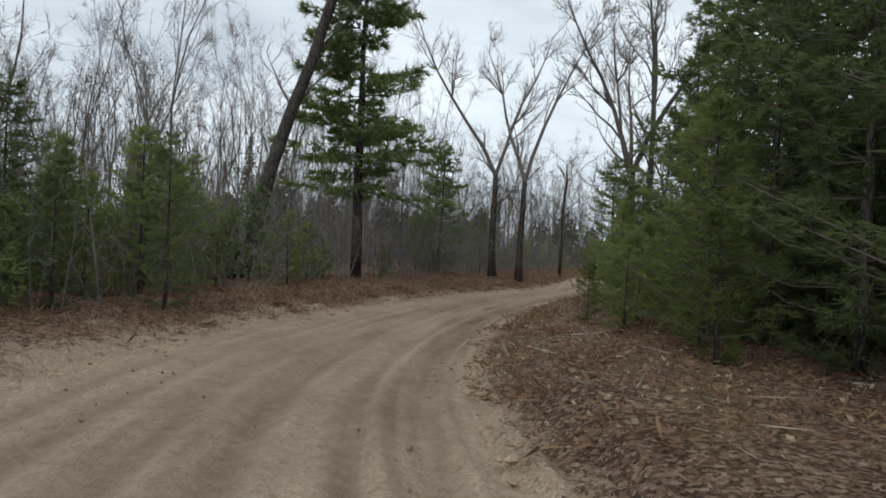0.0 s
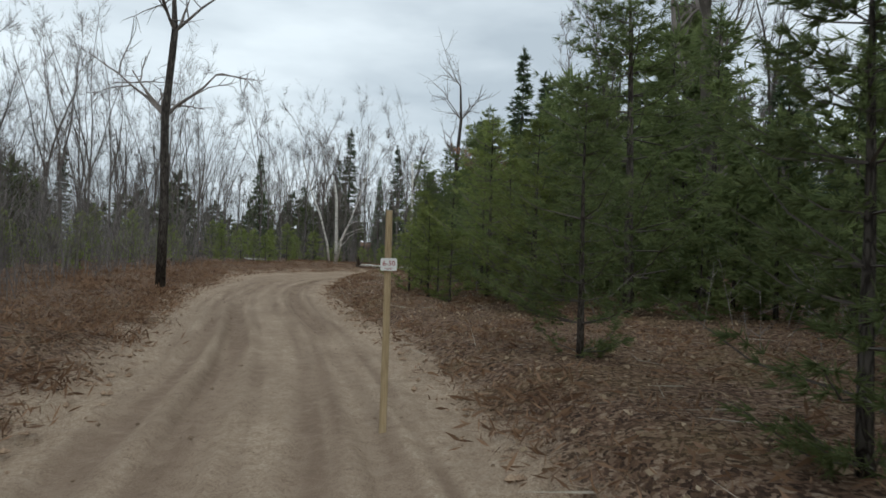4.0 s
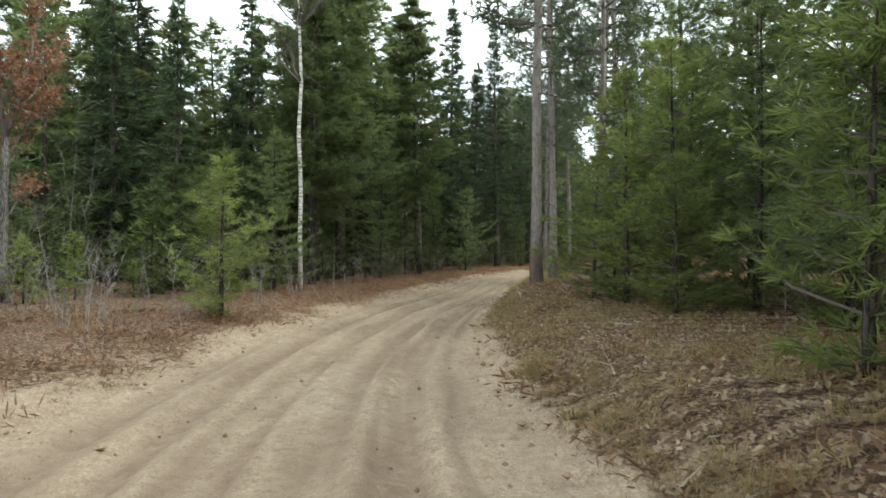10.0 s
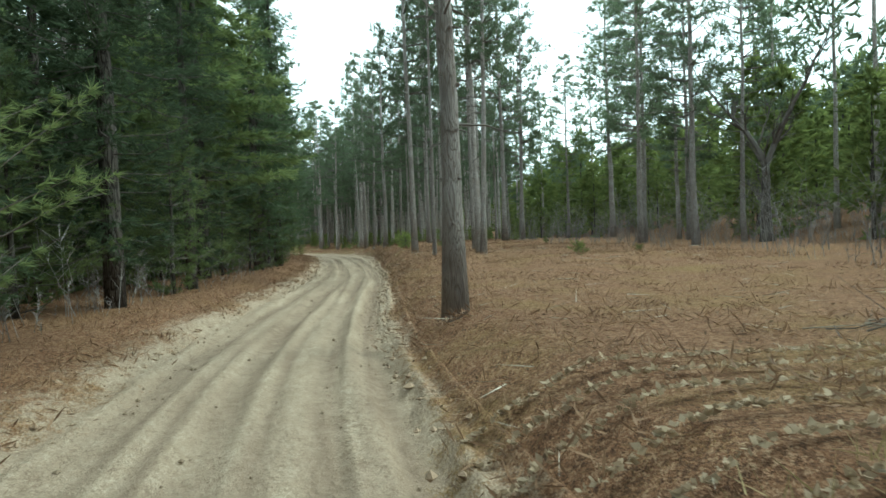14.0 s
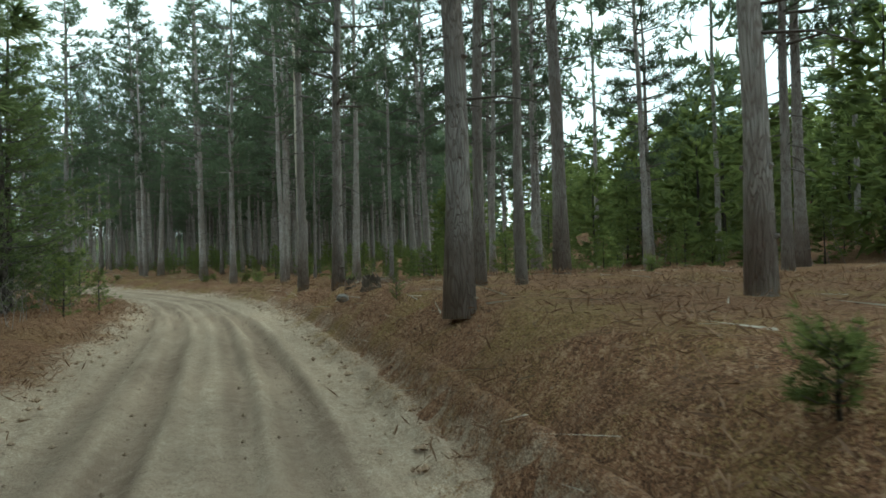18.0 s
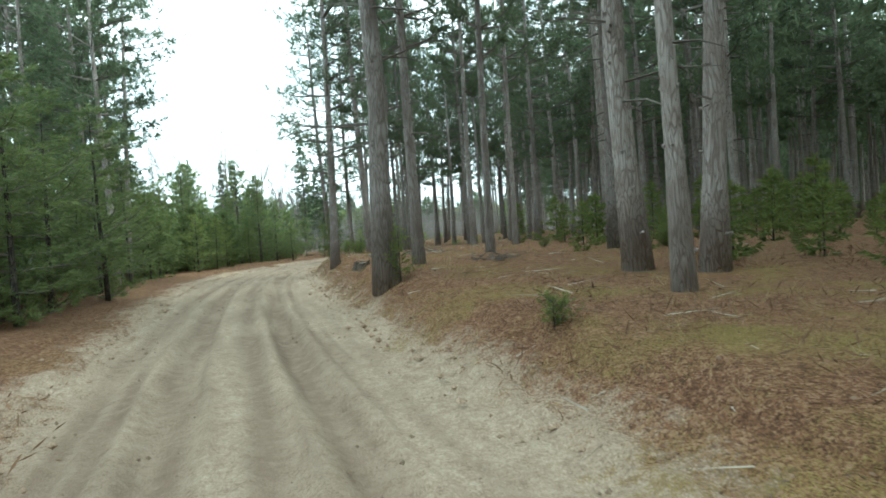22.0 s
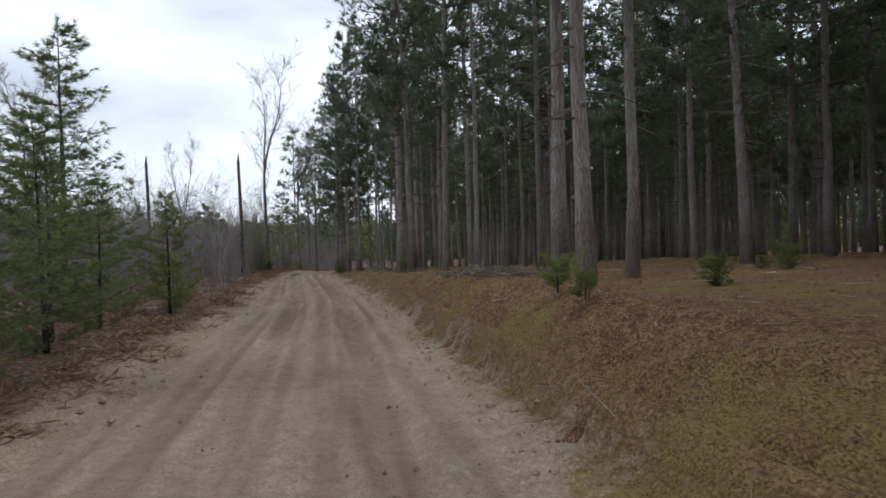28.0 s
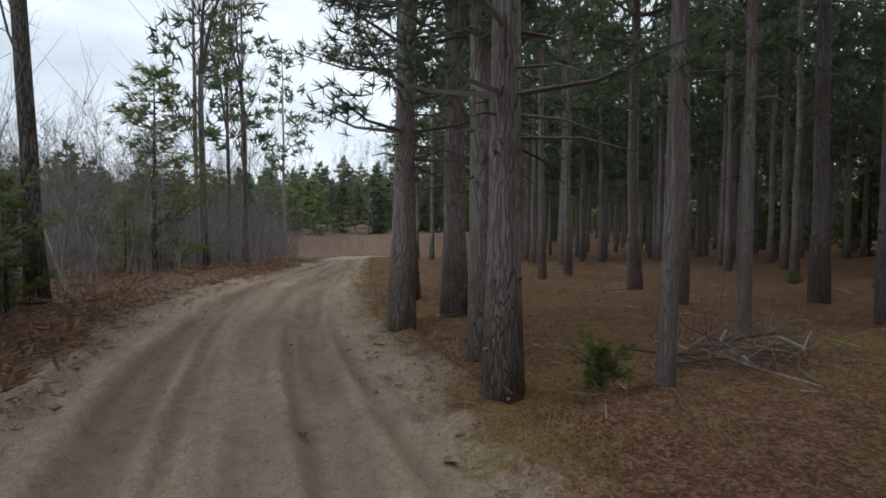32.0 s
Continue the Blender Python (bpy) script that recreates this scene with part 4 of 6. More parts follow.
def free(x, y, gap):
    near_by = np.array(taken[-6000:]) if taken else np.zeros((0, 2))
    return not len(near_by) or bool((((near_by - (x, y)) ** 2).sum(1) > gap * gap).all())


def spots(count, s_range, d_range, gap, near_first=False):
    """Places in a stretch of the land beside the road, kept apart from what stands there."""
    out = []
    cand = at_many(rng.uniform(*s_range, count * 4), rng.uniform(*d_range, count * 4))
    ss, dd = nearest(cand[:, :2])
    lo, hi = sorted((abs(d_range[0]), abs(d_range[1])))
    for (x, y, z), d in zip(cand, dd):
        if not lo - 0.6 <= abs(d) <= hi + 0.6 or not free(x, y, gap):
            continue
        taken.append((x, y))
        out.append((x, y, z))
        if len(out) >= count:
            break
    return out


def scatter(kinds, count, s_range, d_range, gap, size=(0.8, 1.2), group="", tilt=0.02):
    for x, y, z in spots(count, s_range, d_range, gap):
        kind = kinds[rng.randint(len(kinds))]
        put(FINER.get(kind, kind) if abs(float(nearest((x, y))[1][0])) < 9.5 else kind, x, y, rng.rand() * 6.28, rng.uniform(*size), (rng.randn() * tilt, rng.randn() * tilt), z - 0.03, group)


def stand(kinds, rows, group="", tilt=0.015):
    """Trees at known places: x, y and height as a share of the template's."""
    for x, y, size in rows:
        s, d = (float(v[0]) for v in nearest((x, y)))
        if -float(edge_left(s)) - 0.7 < d < float(edge_right(s)) + 0.3:
            continue
        taken.append((x, y))
        kind = kinds[rng.randint(len(kinds))]
        put(FINER.get(kind, kind) if abs(d) < 7.5 else kind, x, y, rng.rand() * 6.28, size, (rng.randn() * tilt, rng.randn() * tilt), None, group)


# ---- the red pine plantation: x, y and trunk radius, stretch by stretch ----
PINES = [
    [(54.4, 76.3, 0.18), (57.2, 73.7, 0.16), (57.7, 75.3, 0.15), (62.3, 72.0, 0.18), (63.4, 66.5, 0.19), (65.7, 74.5, 0.10), (66.2, 71.8, 0.14), (68.5, 70.5, 0.16), (69.3, 73.7, 0.17), (77.0, 71.5, 0.17), (89.8, 63.0, 0.12), (90.9, 62.5, 0.13), (92.0, 63.9, 0.08), (95.0, 60.2, 0.12), (95.6, 63.0, 0.14), (103.2, 41.5, 0.23), (106.1, 56.8, 0.11), (107.8, 39.9, 0.24), (108.0, 49.8, 0.21), (108.8, 54.5, 0.12), (108.8, 51.4, 0.12), (110.3, 46.8, 0.17), (110.3, 54.7, 0.15), (112.8, 56.9, 0.17), (114.3, 46.4, 0.13), (114.9, 54.0, 0.09), (115.8, 54.2, 0.12), (115.8, 42.7, 0.18), (117.3, 50.6, 0.18), (122.4, 53.7, 0.16)],
    [(126.3, 43.0, 0.14), (127.2, 52.6, 0.16), (128.0, 41.1, 0.17), (129.8, 47.6, 0.09), (130.4, 41.7, 0.15), (132.2, 44.2, 0.17), (133.3, 43.4, 0.17), (136.6, 45.6, 0.20), (137.6, 49.1, 0.14), (139.3, 45.2, 0.11), (140.7, 47.7, 0.19), (142.4, 50.0, 0.18), (142.5, 47.1, 0.17), (142.9, 45.0, 0.09), (145.3, 36.5, 0.24), (146.2, 48.7, 0.11), (147.0, 50.2, 0.21), (150.4, 43.4, 0.21), (150.5, 49.3, 0.24), (154.8, 51.9, 0.14), (157.2, 50.4, 0.22), (158.0, 51.4, 0.24), (159.9, 55.9, 0.24), (162.1, 55.2, 0.14), (163.1, 50.2, 0.20), (164.7, 53.2, 0.12), (168.5, 51.9, 0.10), (169.3, 48.5, 0.16), (170.0, 43.6, 0.15), (171.6, 53.0, 0.12)],
    [(171.6, 56.9, 0.14), (171.9, 44.1, 0.20), (172.5, 53.1, 0.08), (172.8, 56.5, 0.17), (173.8, 52.4, 0.07), (173.9, 55.6, 0.08), (174.6, 50.0, 0.13), (175.4, 55.9, 0.09), (179.3, 50.5, 0.10), (180.6, 57.5, 0.10), (184.7, 57.2, 0.12), (185.0, 48.1, 0.13), (185.5, 55.9, 0.12), (187.7, 54.9, 0.12), (189.5, 55.5, 0.14), (192.8, 55.0, 0.15), (194.1, 53.5, 0.19), (210.0, 51.2, 0.14), (210.6, 49.4, 0.11), (211.4, 50.3, 0.14), (212.5, 42.5, 0.16), (214.0, 39.9, 0.14), (215.2, 34.9, 0.17), (215.9, 39.6, 0.13), (217.4, 47.3, 0.08), (218.3, 47.7, 0.11), (218.9, 43.5, 0.12), (219.6, 42.1, 0.13), (223.2, 45.6, 0.14), (223.4, 42.8, 0.10)],
    [(224.5, 40.0, 0.09), (224.6, 45.2, 0.15), (224.6, 43.4, 0.10), (225.7, 29.8, 0.15), (226.3, 34.1, 0.15), (229.0, 33.6, 0.10), (229.1, 36.2, 0.12), (229.7, 40.0, 0.11), (230.9, 39.9, 0.12), (231.1, 36.9, 0.11), (232.3, 30.4, 0.15), (233.0, 40.1, 0.09), (234.3, 38.1, 0.17), (234.9, 32.8, 0.11), (236.5, 25.6, 0.18), (238.6, 31.9, 0.11), (238.8, 38.0, 0.09), (239.0, 36.9, 0.09), (239.5, 38.9, 0.14), (241.2, 38.7, 0.13), (241.4, 33.8, 0.12), (241.6, 36.1, 0.08), (243.8, 31.5, 0.13), (244.1, 36.6, 0.07), (244.5, 34.2, 0.07), (245.3, 29.4, 0.15), (246.1, 36.7, 0.14), (246.6, 31.7, 0.13), (248.2, 25.6, 0.10), (248.2, 35.1, 0.18)],
    [(248.9, 29.2, 0.14), (250.5, 33.0, 0.10), (250.6, 31.8, 0.10), (252.2, 28.2, 0.10), (252.8, 26.3, 0.11)],
]
for stretch in PINES:
    for x, y, r in stretch:
        taken.append((x, y))
        c = put(P_RED[rng.randint(5)], x, y, rng.rand() * 6.28, 1.0, (rng.randn() * 0.012, rng.randn() * 0.012), None, "red pines of the plantation")
        c.scale = (r / 0.165, r / 0.165, rng.uniform(0.92, 1.12) * (1.13 if x < 172 else 1.0))
stand(P_EDGE, [(187.3, 60.2, 0.95), (188.4, 59.1, 0.9), (172.2, 64.3, 1.0), (169.5, 58.0, 0.85)], "broad pines at the edge of the stand")
stand(P_EDGE, [(248.3, 36.0, 0.9), (250.3, 34.2, 0.9), (245.1, 37.5, 0.85)], "broad pines at the edge of the stand")
scatter(P_RED, 26, (255, 300), (9.5, 20), 2.3, (0.85, 1.05), "red pines of the plantation")
scatter(P_RED, 16, (252, 266), (5.0, 15), 2.3, (0.9, 1.05), "red pines of the plantation")
scatter(P_RED, 10, (150, 205), (13, 20), 2.6, (0.85, 1.05), "red pines of the plantation")
scatter(P_RED, 55, (200, 330), (13, 26), 2.4, (0.85, 1.1), "red pines of the plantation")
far = [(P_FAR[rng.randint(2)], x, y, rng.rand() * 6.28, rng.uniform(1.0, 1.3)) for x, y, z in spots(330, (214, 360), (18, 60), 2.2) + spots(14, (118, 200), (20, 34), 3.4) + spots(60, (335, 370), (-6, 30), 2.6)]
merged("far_pines", far, "deep stand of red pines fading into the wood", "trees")
# across the inside of the bend, pines stand further off
far = [(P_FAR[rng.randint(2)], x, y, rng.rand() * 6.28, rng.uniform(0.85, 1.1)) for x, y, z in spots(90, (140, 200), (-40, -10), 2.6)]
merged("far_pines", far, "stand of red pines behind the young growth", "trees")
young = [(P_YOUNG[rng.randint(2)], x, y, rng.rand() * 6.28, rng.uniform(0.7, 1.5)) for x, y, z in spots(340, (104, 208), (19, 58), 1.7)]
merged("young_growth", young, "thicket of bright green young pines under the tall stand", "young trees")

# ---- first stretch: young pines on the right, brush and bare trees on the left ----
stand(P_WHITE[:2], [(6.0, 24.2, 0.62), (5.2, 18.8, 0.6), (5.9, 15.6, 0.8), (5.6, 8.9, 0.9), (5.8, 12.0, 0.85), (7.4, 19.6, 1.1), (7.2, 12.8, 1.1), (6.4, 21.6, 0.7)], "young pines by the track")
stand(P_WHITE[1:], [(8.2, 15.8, 1.35), (8.6, 11.0, 1.3), (10.0, 19.5, 1.3), (11.4, 14.2, 1.4), (6.6, 6.2, 1.0), (8.8, 7.0, 1.3)], "young pines by the track")
stand(P_WHITE[:2], [(10.6, 35.8, 0.66), (11.0, 33.0, 0.62), (12.6, 35.4, 0.8), (9.8, 30.2, 0.55), (13.2, 31.0, 0.9), (14.8, 37.0, 0.8), (12.4, 40.2, 0.62), (11.6, 27.4, 0.7)], "young pines by the track")
stand(P_SAP, [(3.9, 9.4, 0.85), (4.3, 11.0, 0.95), (3.5, 12.8, 0.75), (4.2, 14.4, 0.9), (3.2, 14.6, 0.5), (4.4, 16.6, 0.8), (4.9, 13.0, 1.1)], "yellow-green saplings")
stand(P_SAP, [(16.1, 50.4, 1.0), (16.6, 47.3, 0.85), (17.9, 53.9, 0.9), (17.2, 49.0, 1.15), (15.6, 45.0, 0.7)], "yellow-green saplings")
stand(P_SAP, [(5.4, 24.0, 0.26), (6.0, 23.9, 0.2), (5.0, 20.0, 0.5), (16.4, 52.1, 0.8), (15.5, 48.3, 0.72), (16.0, 45.6, 1.0), (16.2, 50.0, 0.75), (19.5, 56.3, 0.85)], "saplings by the track")
stand(P_WHITE[:2], [(18.4, 51.0, 0.7), (18.6, 47.4, 0.7), (20.8, 54.6, 0.75), (21.4, 50.2, 0.85), (22.0, 58.6, 0.8), (24.6, 61.0, 0.9), (23.0, 46.0, 1.0)], "young pines by the track")
stand(P_LOW[1:], [(13.0, 17.0, 1.15), (12.6, 10.0, 1.2), (14.0, 13.0, 1.3), (15.0, 21.0, 1.1)], "young pines by the track")
stand(P_TALL[:1], [(-3.5, 27.0, 1.0)], "")
stand(P_WHITE, [(-0.3, 41.0, 0.95), (-0.8, 46.0, 1.05), (2.4, 44.0, 0.45)], "")
scatter(P_SAP, 16, (6, 20), (-13, -5.6), 1.1, (0.55, 0.95), "bushes on the bank")
stand(P_SAP, [(-7.0, 17.0, 0.8), (-8.0, 18.4, 0.9), (-9.4, 16.4, 1.0), (-6.0, 17.8, 0.6), (-10.6, 18.0, 1.1), (-4.4, 24.6, 0.5), (-2.6, 28.4, 0.5)], "bushes on the bank")
stand(P_WHITE[:2], [(-6.4, 11.0, 0.42), (-5.2, 12.6, 0.4), (-7.6, 9.2, 0.5), (-8.8, 13.2, 0.5), (-10.4, 10.6, 0.6), (-6.8, 15.2, 0.45)], "bushes on the bank")
stand(P_OAK, [(2.9, 39.3, 1.2), (4.4, 38.9, 1.15)], "")
stand(P_OAK, [(6.8, 25.2, 0.95), (7.3, 26.1, 0.85)], "")
stand(P_BARE, [(7.8, 25.8, 1.0), (8.6, 26.6, 0.9), (10.4, 29.4, 1.0)], "")
scatter(P_BARE, 36, (-20, 100), (12, 34), 2.2, (0.7, 1.15), "bare trees in the wood")
scatter(P_BARE, 40, (20, 105), (-46, -14), 2.6, (0.55, 1.05), "bare trees in the wood")
scatter(P_LOW, 26, (-15, 62), (7, 20), 2.0, (0.75, 1.15), "young pines by the track")
stand(P_WHITE[1:2], [(33.4, 73.6, 0.8), (35.2, 73.6, 0.85), (36.8, 73.8, 0.7), (38.2, 73.2, 0.9), (27.6, 70.6, 0.85), (26.6, 68.4, 0.7), (28.2, 66.8, 0.95), (30.0, 67.4, 1.1), (32.4, 70.4, 1.2), (29.2, 63.4, 1.0)], "dark conifers at the bend")
stand(P_SPRUCE[:2], [(34.4, 69.6, 1.0), (36.6, 70.2, 1.0), (39.6, 70.8, 1.0), (30.8, 65.0, 0.95)], "dark conifers at the bend")
scatter(P_LOW + P_SPRUCE[:1], 14, (66, 100), (8, 20), 2.0, (0.9, 1.3), "dark conifers at the bend")
scatter(P_TALL + P_SPRUCE[:1], 12, (-10, 95), (14, 30), 3.2, (0.8, 1.1), "")

# ---- the bend with the birches ----
stand(P_SPRUCE[:2] + P_WHITE[2:], [(33.6, 73.4, 1.0), (32.6, 72.4, 0.95), (31.0, 68.8, 0.8), (31.2, 65.4, 0.75), (33.0, 63.6, 0.75), (35.0, 62.0, 0.8), (29.4, 73.4, 0.55), (29.6, 71.2, 0.6)], "dark conifers at the bend")
stand(P_WHITE[:2] + P_SPRUCE[:1], [(28.8, 68.6, 0.75), (26.8, 66.0, 0.55), (31.6, 73.8, 0.55), (30.2, 71.8, 0.6), (31.2, 70.4, 0.65), (34.9, 73.9, 0.6), (33.6, 73.0, 0.5), (34.2, 71.4, 0.8), (36.4, 72.0, 0.8)], "dark conifers at the bend")
stand(P_SAP, [(40.2, 75.1, 1.35), (44.0, 73.0, 1.05), (52.2, 85.4, 1.0), (48.6, 83.8, 0.98), (52.9, 87.8, 0.4), (42.6, 72.0, 1.2)], "yellow-green saplings")
stand(P_WHITE[1:], [(52.8, 72.4, 0.95), (53.6, 70.2, 1.0), (50.6, 71.4, 1.0), (47.4, 70.6, 1.0), (44.8, 72.6, 0.7), (49.0, 69.0, 1.15), (45.4, 69.2, 1.1), (42.0, 69.6, 1.1), (39.6, 73.4, 0.75), (55.0, 84.4, 0.6)], "young pines by the track")
stand(P_SPRUCE, [(43.1, 117.5, 1.25), (40.6, 116.0, 0.8), (68.7, 94.8, 1.15), (64.0, 93.2, 1.1), (77.1, 94.9, 0.95), (85.3, 95.6, 1.2), (60.6, 92.4, 1.15), (72.6, 90.2, 1.0), (66.4, 88.6, 0.9), (62.4, 88.0, 0.8), (58.4, 88.8, 0.75), (56.4, 96.0, 1.0)], "spruces at the bend")
stand(P_TALL + P_SPRUCE, [(70.6, 84.4, 1.17), (66.2, 84.2, 1.10), (75.0, 81.0, 1.04), (80.0, 78.4, 1.04), (84.6, 75.6, 1.10), (74.4, 84.6, 1.17), (79.6, 82.0, 1.23), (84.8, 79.2, 1.17), (89.4, 77.2, 1.17), (62.0, 84.6, 0.98), (58.6, 84.0, 0.72), (90.6, 73.2, 1.04), (94.6, 72.2, 1.04)], "conifers along the track")
scatter(P_LOW + P_WHITE[2:3] + P_TALL[:1] + P_SPRUCE[:1], 56, (111, 190), (-24, -6.5), 2.3, (0.9, 1.3), "conifers along the track")
scatter(P_WHITE[:2], 26, (112, 182), (-9, -4.4), 1.6, (0.45, 0.95), "young pines by the track")
scatter(P_SPRUCE, 12, (62, 104), (-55, -22), 3.0, (0.6, 0.95), "spruces behind the brush")

stand(P_TALL + P_EDGE, [(101.0, 73.0, 1.1), (106.0, 71.0, 1.0), (110.0, 69.5, 1.15), (114.0, 68.5, 1.0), (119.0, 67.5, 1.1), (124.0, 66.5, 1.0), (104.0, 76.0, 1.1), (112.0, 73.5, 1.2), (118.0, 71.5, 1.1), (126.0, 70.5, 1.1), (131.0, 68.5, 1.0), (136.0, 67.5, 1.0), (96.0, 76.0, 1.1), (100.0, 79.0, 1.1)], "conifers along the track")
stand(P_WHITE[2:], [(115.6, 65.4, 1.0), (119.2, 65.0, 1.1), (123.0, 64.4, 0.9), (113.4, 67.0, 1.1)], "conifers along the track")
stand(P_WHITE[2:3], [(129.6, 60.8, 0.95), (132.2, 60.6, 1.0), (134.8, 61.0, 0.85), (131.2, 62.8, 1.1), (134.0, 63.4, 1.1)], "conifers along the track")
stand(P_WHITE[:1], [(135.6, 59.2, 0.3), (133.4, 59.2, 0.35), (131.0, 59.0, 0.3)], "bushes on the bank")
stand(P_SAP, [(117.4, 63.6, 0.75), (120.8, 62.8, 0.6), (114.0, 64.8, 0.8), (122.6, 62.2, 0.5)], "saplings by the track")
stand(P_LOW, [(103.0, 70.6, 0.8), (108.6, 68.8, 0.6), (116.2, 66.4, 0.6), (121.4, 65.6, 0.5), (98.0, 73.0, 0.8), (93.6, 75.0, 0.8), (128.4, 66.4, 0.6)], "conifers along the track")

# ---- bushes and seedlings further on ----
stand(P_SAP, [(61.3, 74.3, 0.3), (59.3, 74.9, 0.26), (64.9, 72.3, 0.3), (53.2, 74.3, 0.28), (63.0, 74.0, 0.26), (132.9, 57.3, 0.35), (128.6, 58.5, 0.5), (126.8, 59.6, 0.6), (115.7, 56.0, 0.13), (159.7, 55.6, 0.3), (175.6, 58.7, 0.62)], "saplings by the track")
stand(P_SAP, [(138.6, 57.8, 0.8), (140.4, 58.6, 0.7)], "saplings by the track")
stand(P_WHITE[:1] + P_SAP[2:], [(159.3, 62.8, 0.85), (162.0, 63.6, 0.85), (164.4, 63.4, 0.85), (168.0, 65.2, 0.7), (169.4, 65.6, 0.55), (184.7, 67.4, 0.75), (187.6, 67.2, 0.7), (190.6, 67.4, 0.62), (193.4, 66.6, 0.55), (197.6, 64.4, 0.45), (202.2, 62.6, 0.45), (191.7, 58.8, 0.36)], "bushy pines on the left bank")
scatter(P_WHITE[:2], 64, (212, 262), (-17, -4.6), 1.25, (0.5, 0.95), "bushy pines on the left bank")
stand(P_WHITE[:1], [(158.6, 63.4, 0.6), (160.6, 64.6, 0.7), (163.4, 65.4, 0.75), (165.6, 64.6, 0.55), (168.4, 67.4, 0.7), (171.6, 68.4, 0.7), (174.6, 68.6, 0.7), (178.0, 69.6, 0.7), (157.0, 66.0, 0.8), (181.4, 69.0, 0.65)], "bushy pines on the left bank")
scatter(P_WHITE[:1] + P_SAP, 22, (198, 226), (-15, -4.5), 1.5, (0.5, 0.95), "bushy pines on the left bank")
scatter(P_LOW + P_SPRUCE[:1], 18, (214, 262), (-24, -13), 2.0, (0.55, 0.9), "bushy pines on the left bank")
stand(P_FAR, [(180.0, 73.5, 1.1), (183.0, 76.0, 1.2), (186.0, 75.2, 1.1), (189.0, 74.4, 1.15), (191.0, 76.5, 1.1), (187.0, 78.5, 1.2), (193.0, 79.0, 1.1), (184.0, 80.5, 1.2), (190.0, 81.5, 1.1), (178.0, 76.5, 1.15)], "red pines behind the bushes")
scatter(P_SEED, 40, (105, 325), (3.0, 13), 0.8, (0.3, 0.7), "seedlings under the pines")
stand(P_SPRUCE, [(222.1, 79.8, 1.0), (233.9, 77.6, 1.1), (234.7, 68.8, 0.95), (228.7, 66.6, 0.9), (225.5, 64.2, 0.85), (226.6, 65.6, 0.8), (236.2, 79.6, 0.9)], "spruces above the bushes")
scatter(P_BARE, 16, (250, 290), (-48, -18), 2.6, (0.7, 1.05), "bare trees in the wood")
stand(P_WHITE[:1], [(211.6, 58.7, 0.5), (213.2, 58.6, 0.58), (215.2, 57.6, 0.62), (216.6, 57.4, 0.6), (218.2, 56.4, 0.5), (214.2, 60.4, 0.6), (217.0, 59.6, 0.6)], "bushy pines on the left bank")
stand(P_WHITE[1:2], [(221.8, 56.6, 0.85)], "")
stand(P_SAP, [(222.6, 53.9, 0.6)], "")
stand(P_SAP, [(221.0, 54.4, 0.85), (264.4, 33.6, 1.9), (252.6, 39.8, 0.55), (262.2, 35.2, 0.9)], "")
stand(P_BARE, [(253.6, 39.2, 1.0), (265.4, 31.4, 0.95), (273.6, 25.8, 1.0), (274.6, 26.2, 0.9)], "")
scatter(P_BARE, 10, (300, 345), (-40, -8), 3.0, (0.5, 0.8), "bare trees in the wood")

stand(P_SEED, [(106.4, 59.1, 0.62), (107.7, 58.8, 0.5), (105.6, 58.9, 0.5), (105.2, 59.4, 0.42), (175.9, 58.9, 0.66), (175.4, 58.7, 0.5), (171.5, 57.7, 0.6), (172.0, 57.5, 0.5), (172.6, 57.4, 0.55), (171.0, 57.2, 0.45), (162.0, 56.0, 0.75), (209.2, 52.6, 0.5), (208.2, 53.2, 0.42), (224.2, 45.3, 0.8), (240.7, 39.6, 0.7), (241.9, 39.3, 0.7), (244.4, 37.1, 0.6), (153.4, 53.9, 0.4), (142.3, 49.3, 0.8), (144.9, 50.7, 0.6), (146.4, 49.9, 0.55), (139.6, 49.6, 0.8), (100.4, 61.2, 1.2), (101.0, 60.8, 0.9)], "bushes under the pines")
stand(P_RED, [(170.5, 65.8, 0.95), (172.4, 67.4, 1.0), (174.2, 66.9, 0.9), (175.6, 69.4, 1.0), (171.0, 68.8, 0.95), (177.8, 68.8, 1.0), (173.6, 70.6, 1.0), (176.6, 71.8, 0.95), (179.4, 70.6, 1.0), (180.6, 72.6, 0.9)], "red pines of the far side")
stand(P_SPRUCE[1:], [(104.6, 66.8, 1.15), (107.8, 66.2, 1.1), (101.4, 68.6, 1.2), (103.0, 68.0, 0.9)], "conifers along the track")
stand(P_SAP, [(48.1, 75.2, 1.1), (49.4, 75.6, 0.75), (47.2, 74.5, 1.2), (50.5, 74.9, 0.9), (51.7, 74.3, 1.0), (46.0, 74.9, 0.8)], "yellow-green saplings")
stand(P_WHITE[:2], [(48.6, 73.8, 0.9), (46.6, 73.2, 1.0), (50.0, 73.4, 0.8)], "young pines by the track")
stand(P_WHITE[2:3], [(31.8, 71.9, 0.7), (28.9, 69.8, 0.75)], "dark conifers at the bend")
stand(P_WHITE[:1], [(251.2, 40.7, 0.55), (252.6, 40.5, 0.4), (253.6, 39.9, 0.45), (249.4, 42.2, 0.6)], "small dark pines on the bank")
scatter(P_RED, 9, (186, 224), (9.5, 22), 2.1, (0.9, 1.1), "red pines of the plantation")

# ---- the wood that closes the view ----
def far_wood(kinds, places, size, label):
    merged("far_woods", [(kinds[rng.randint(len(kinds))], x, y, rng.rand() * 6.28, rng.uniform(*size)) for x, y, z in places], label, "trees")


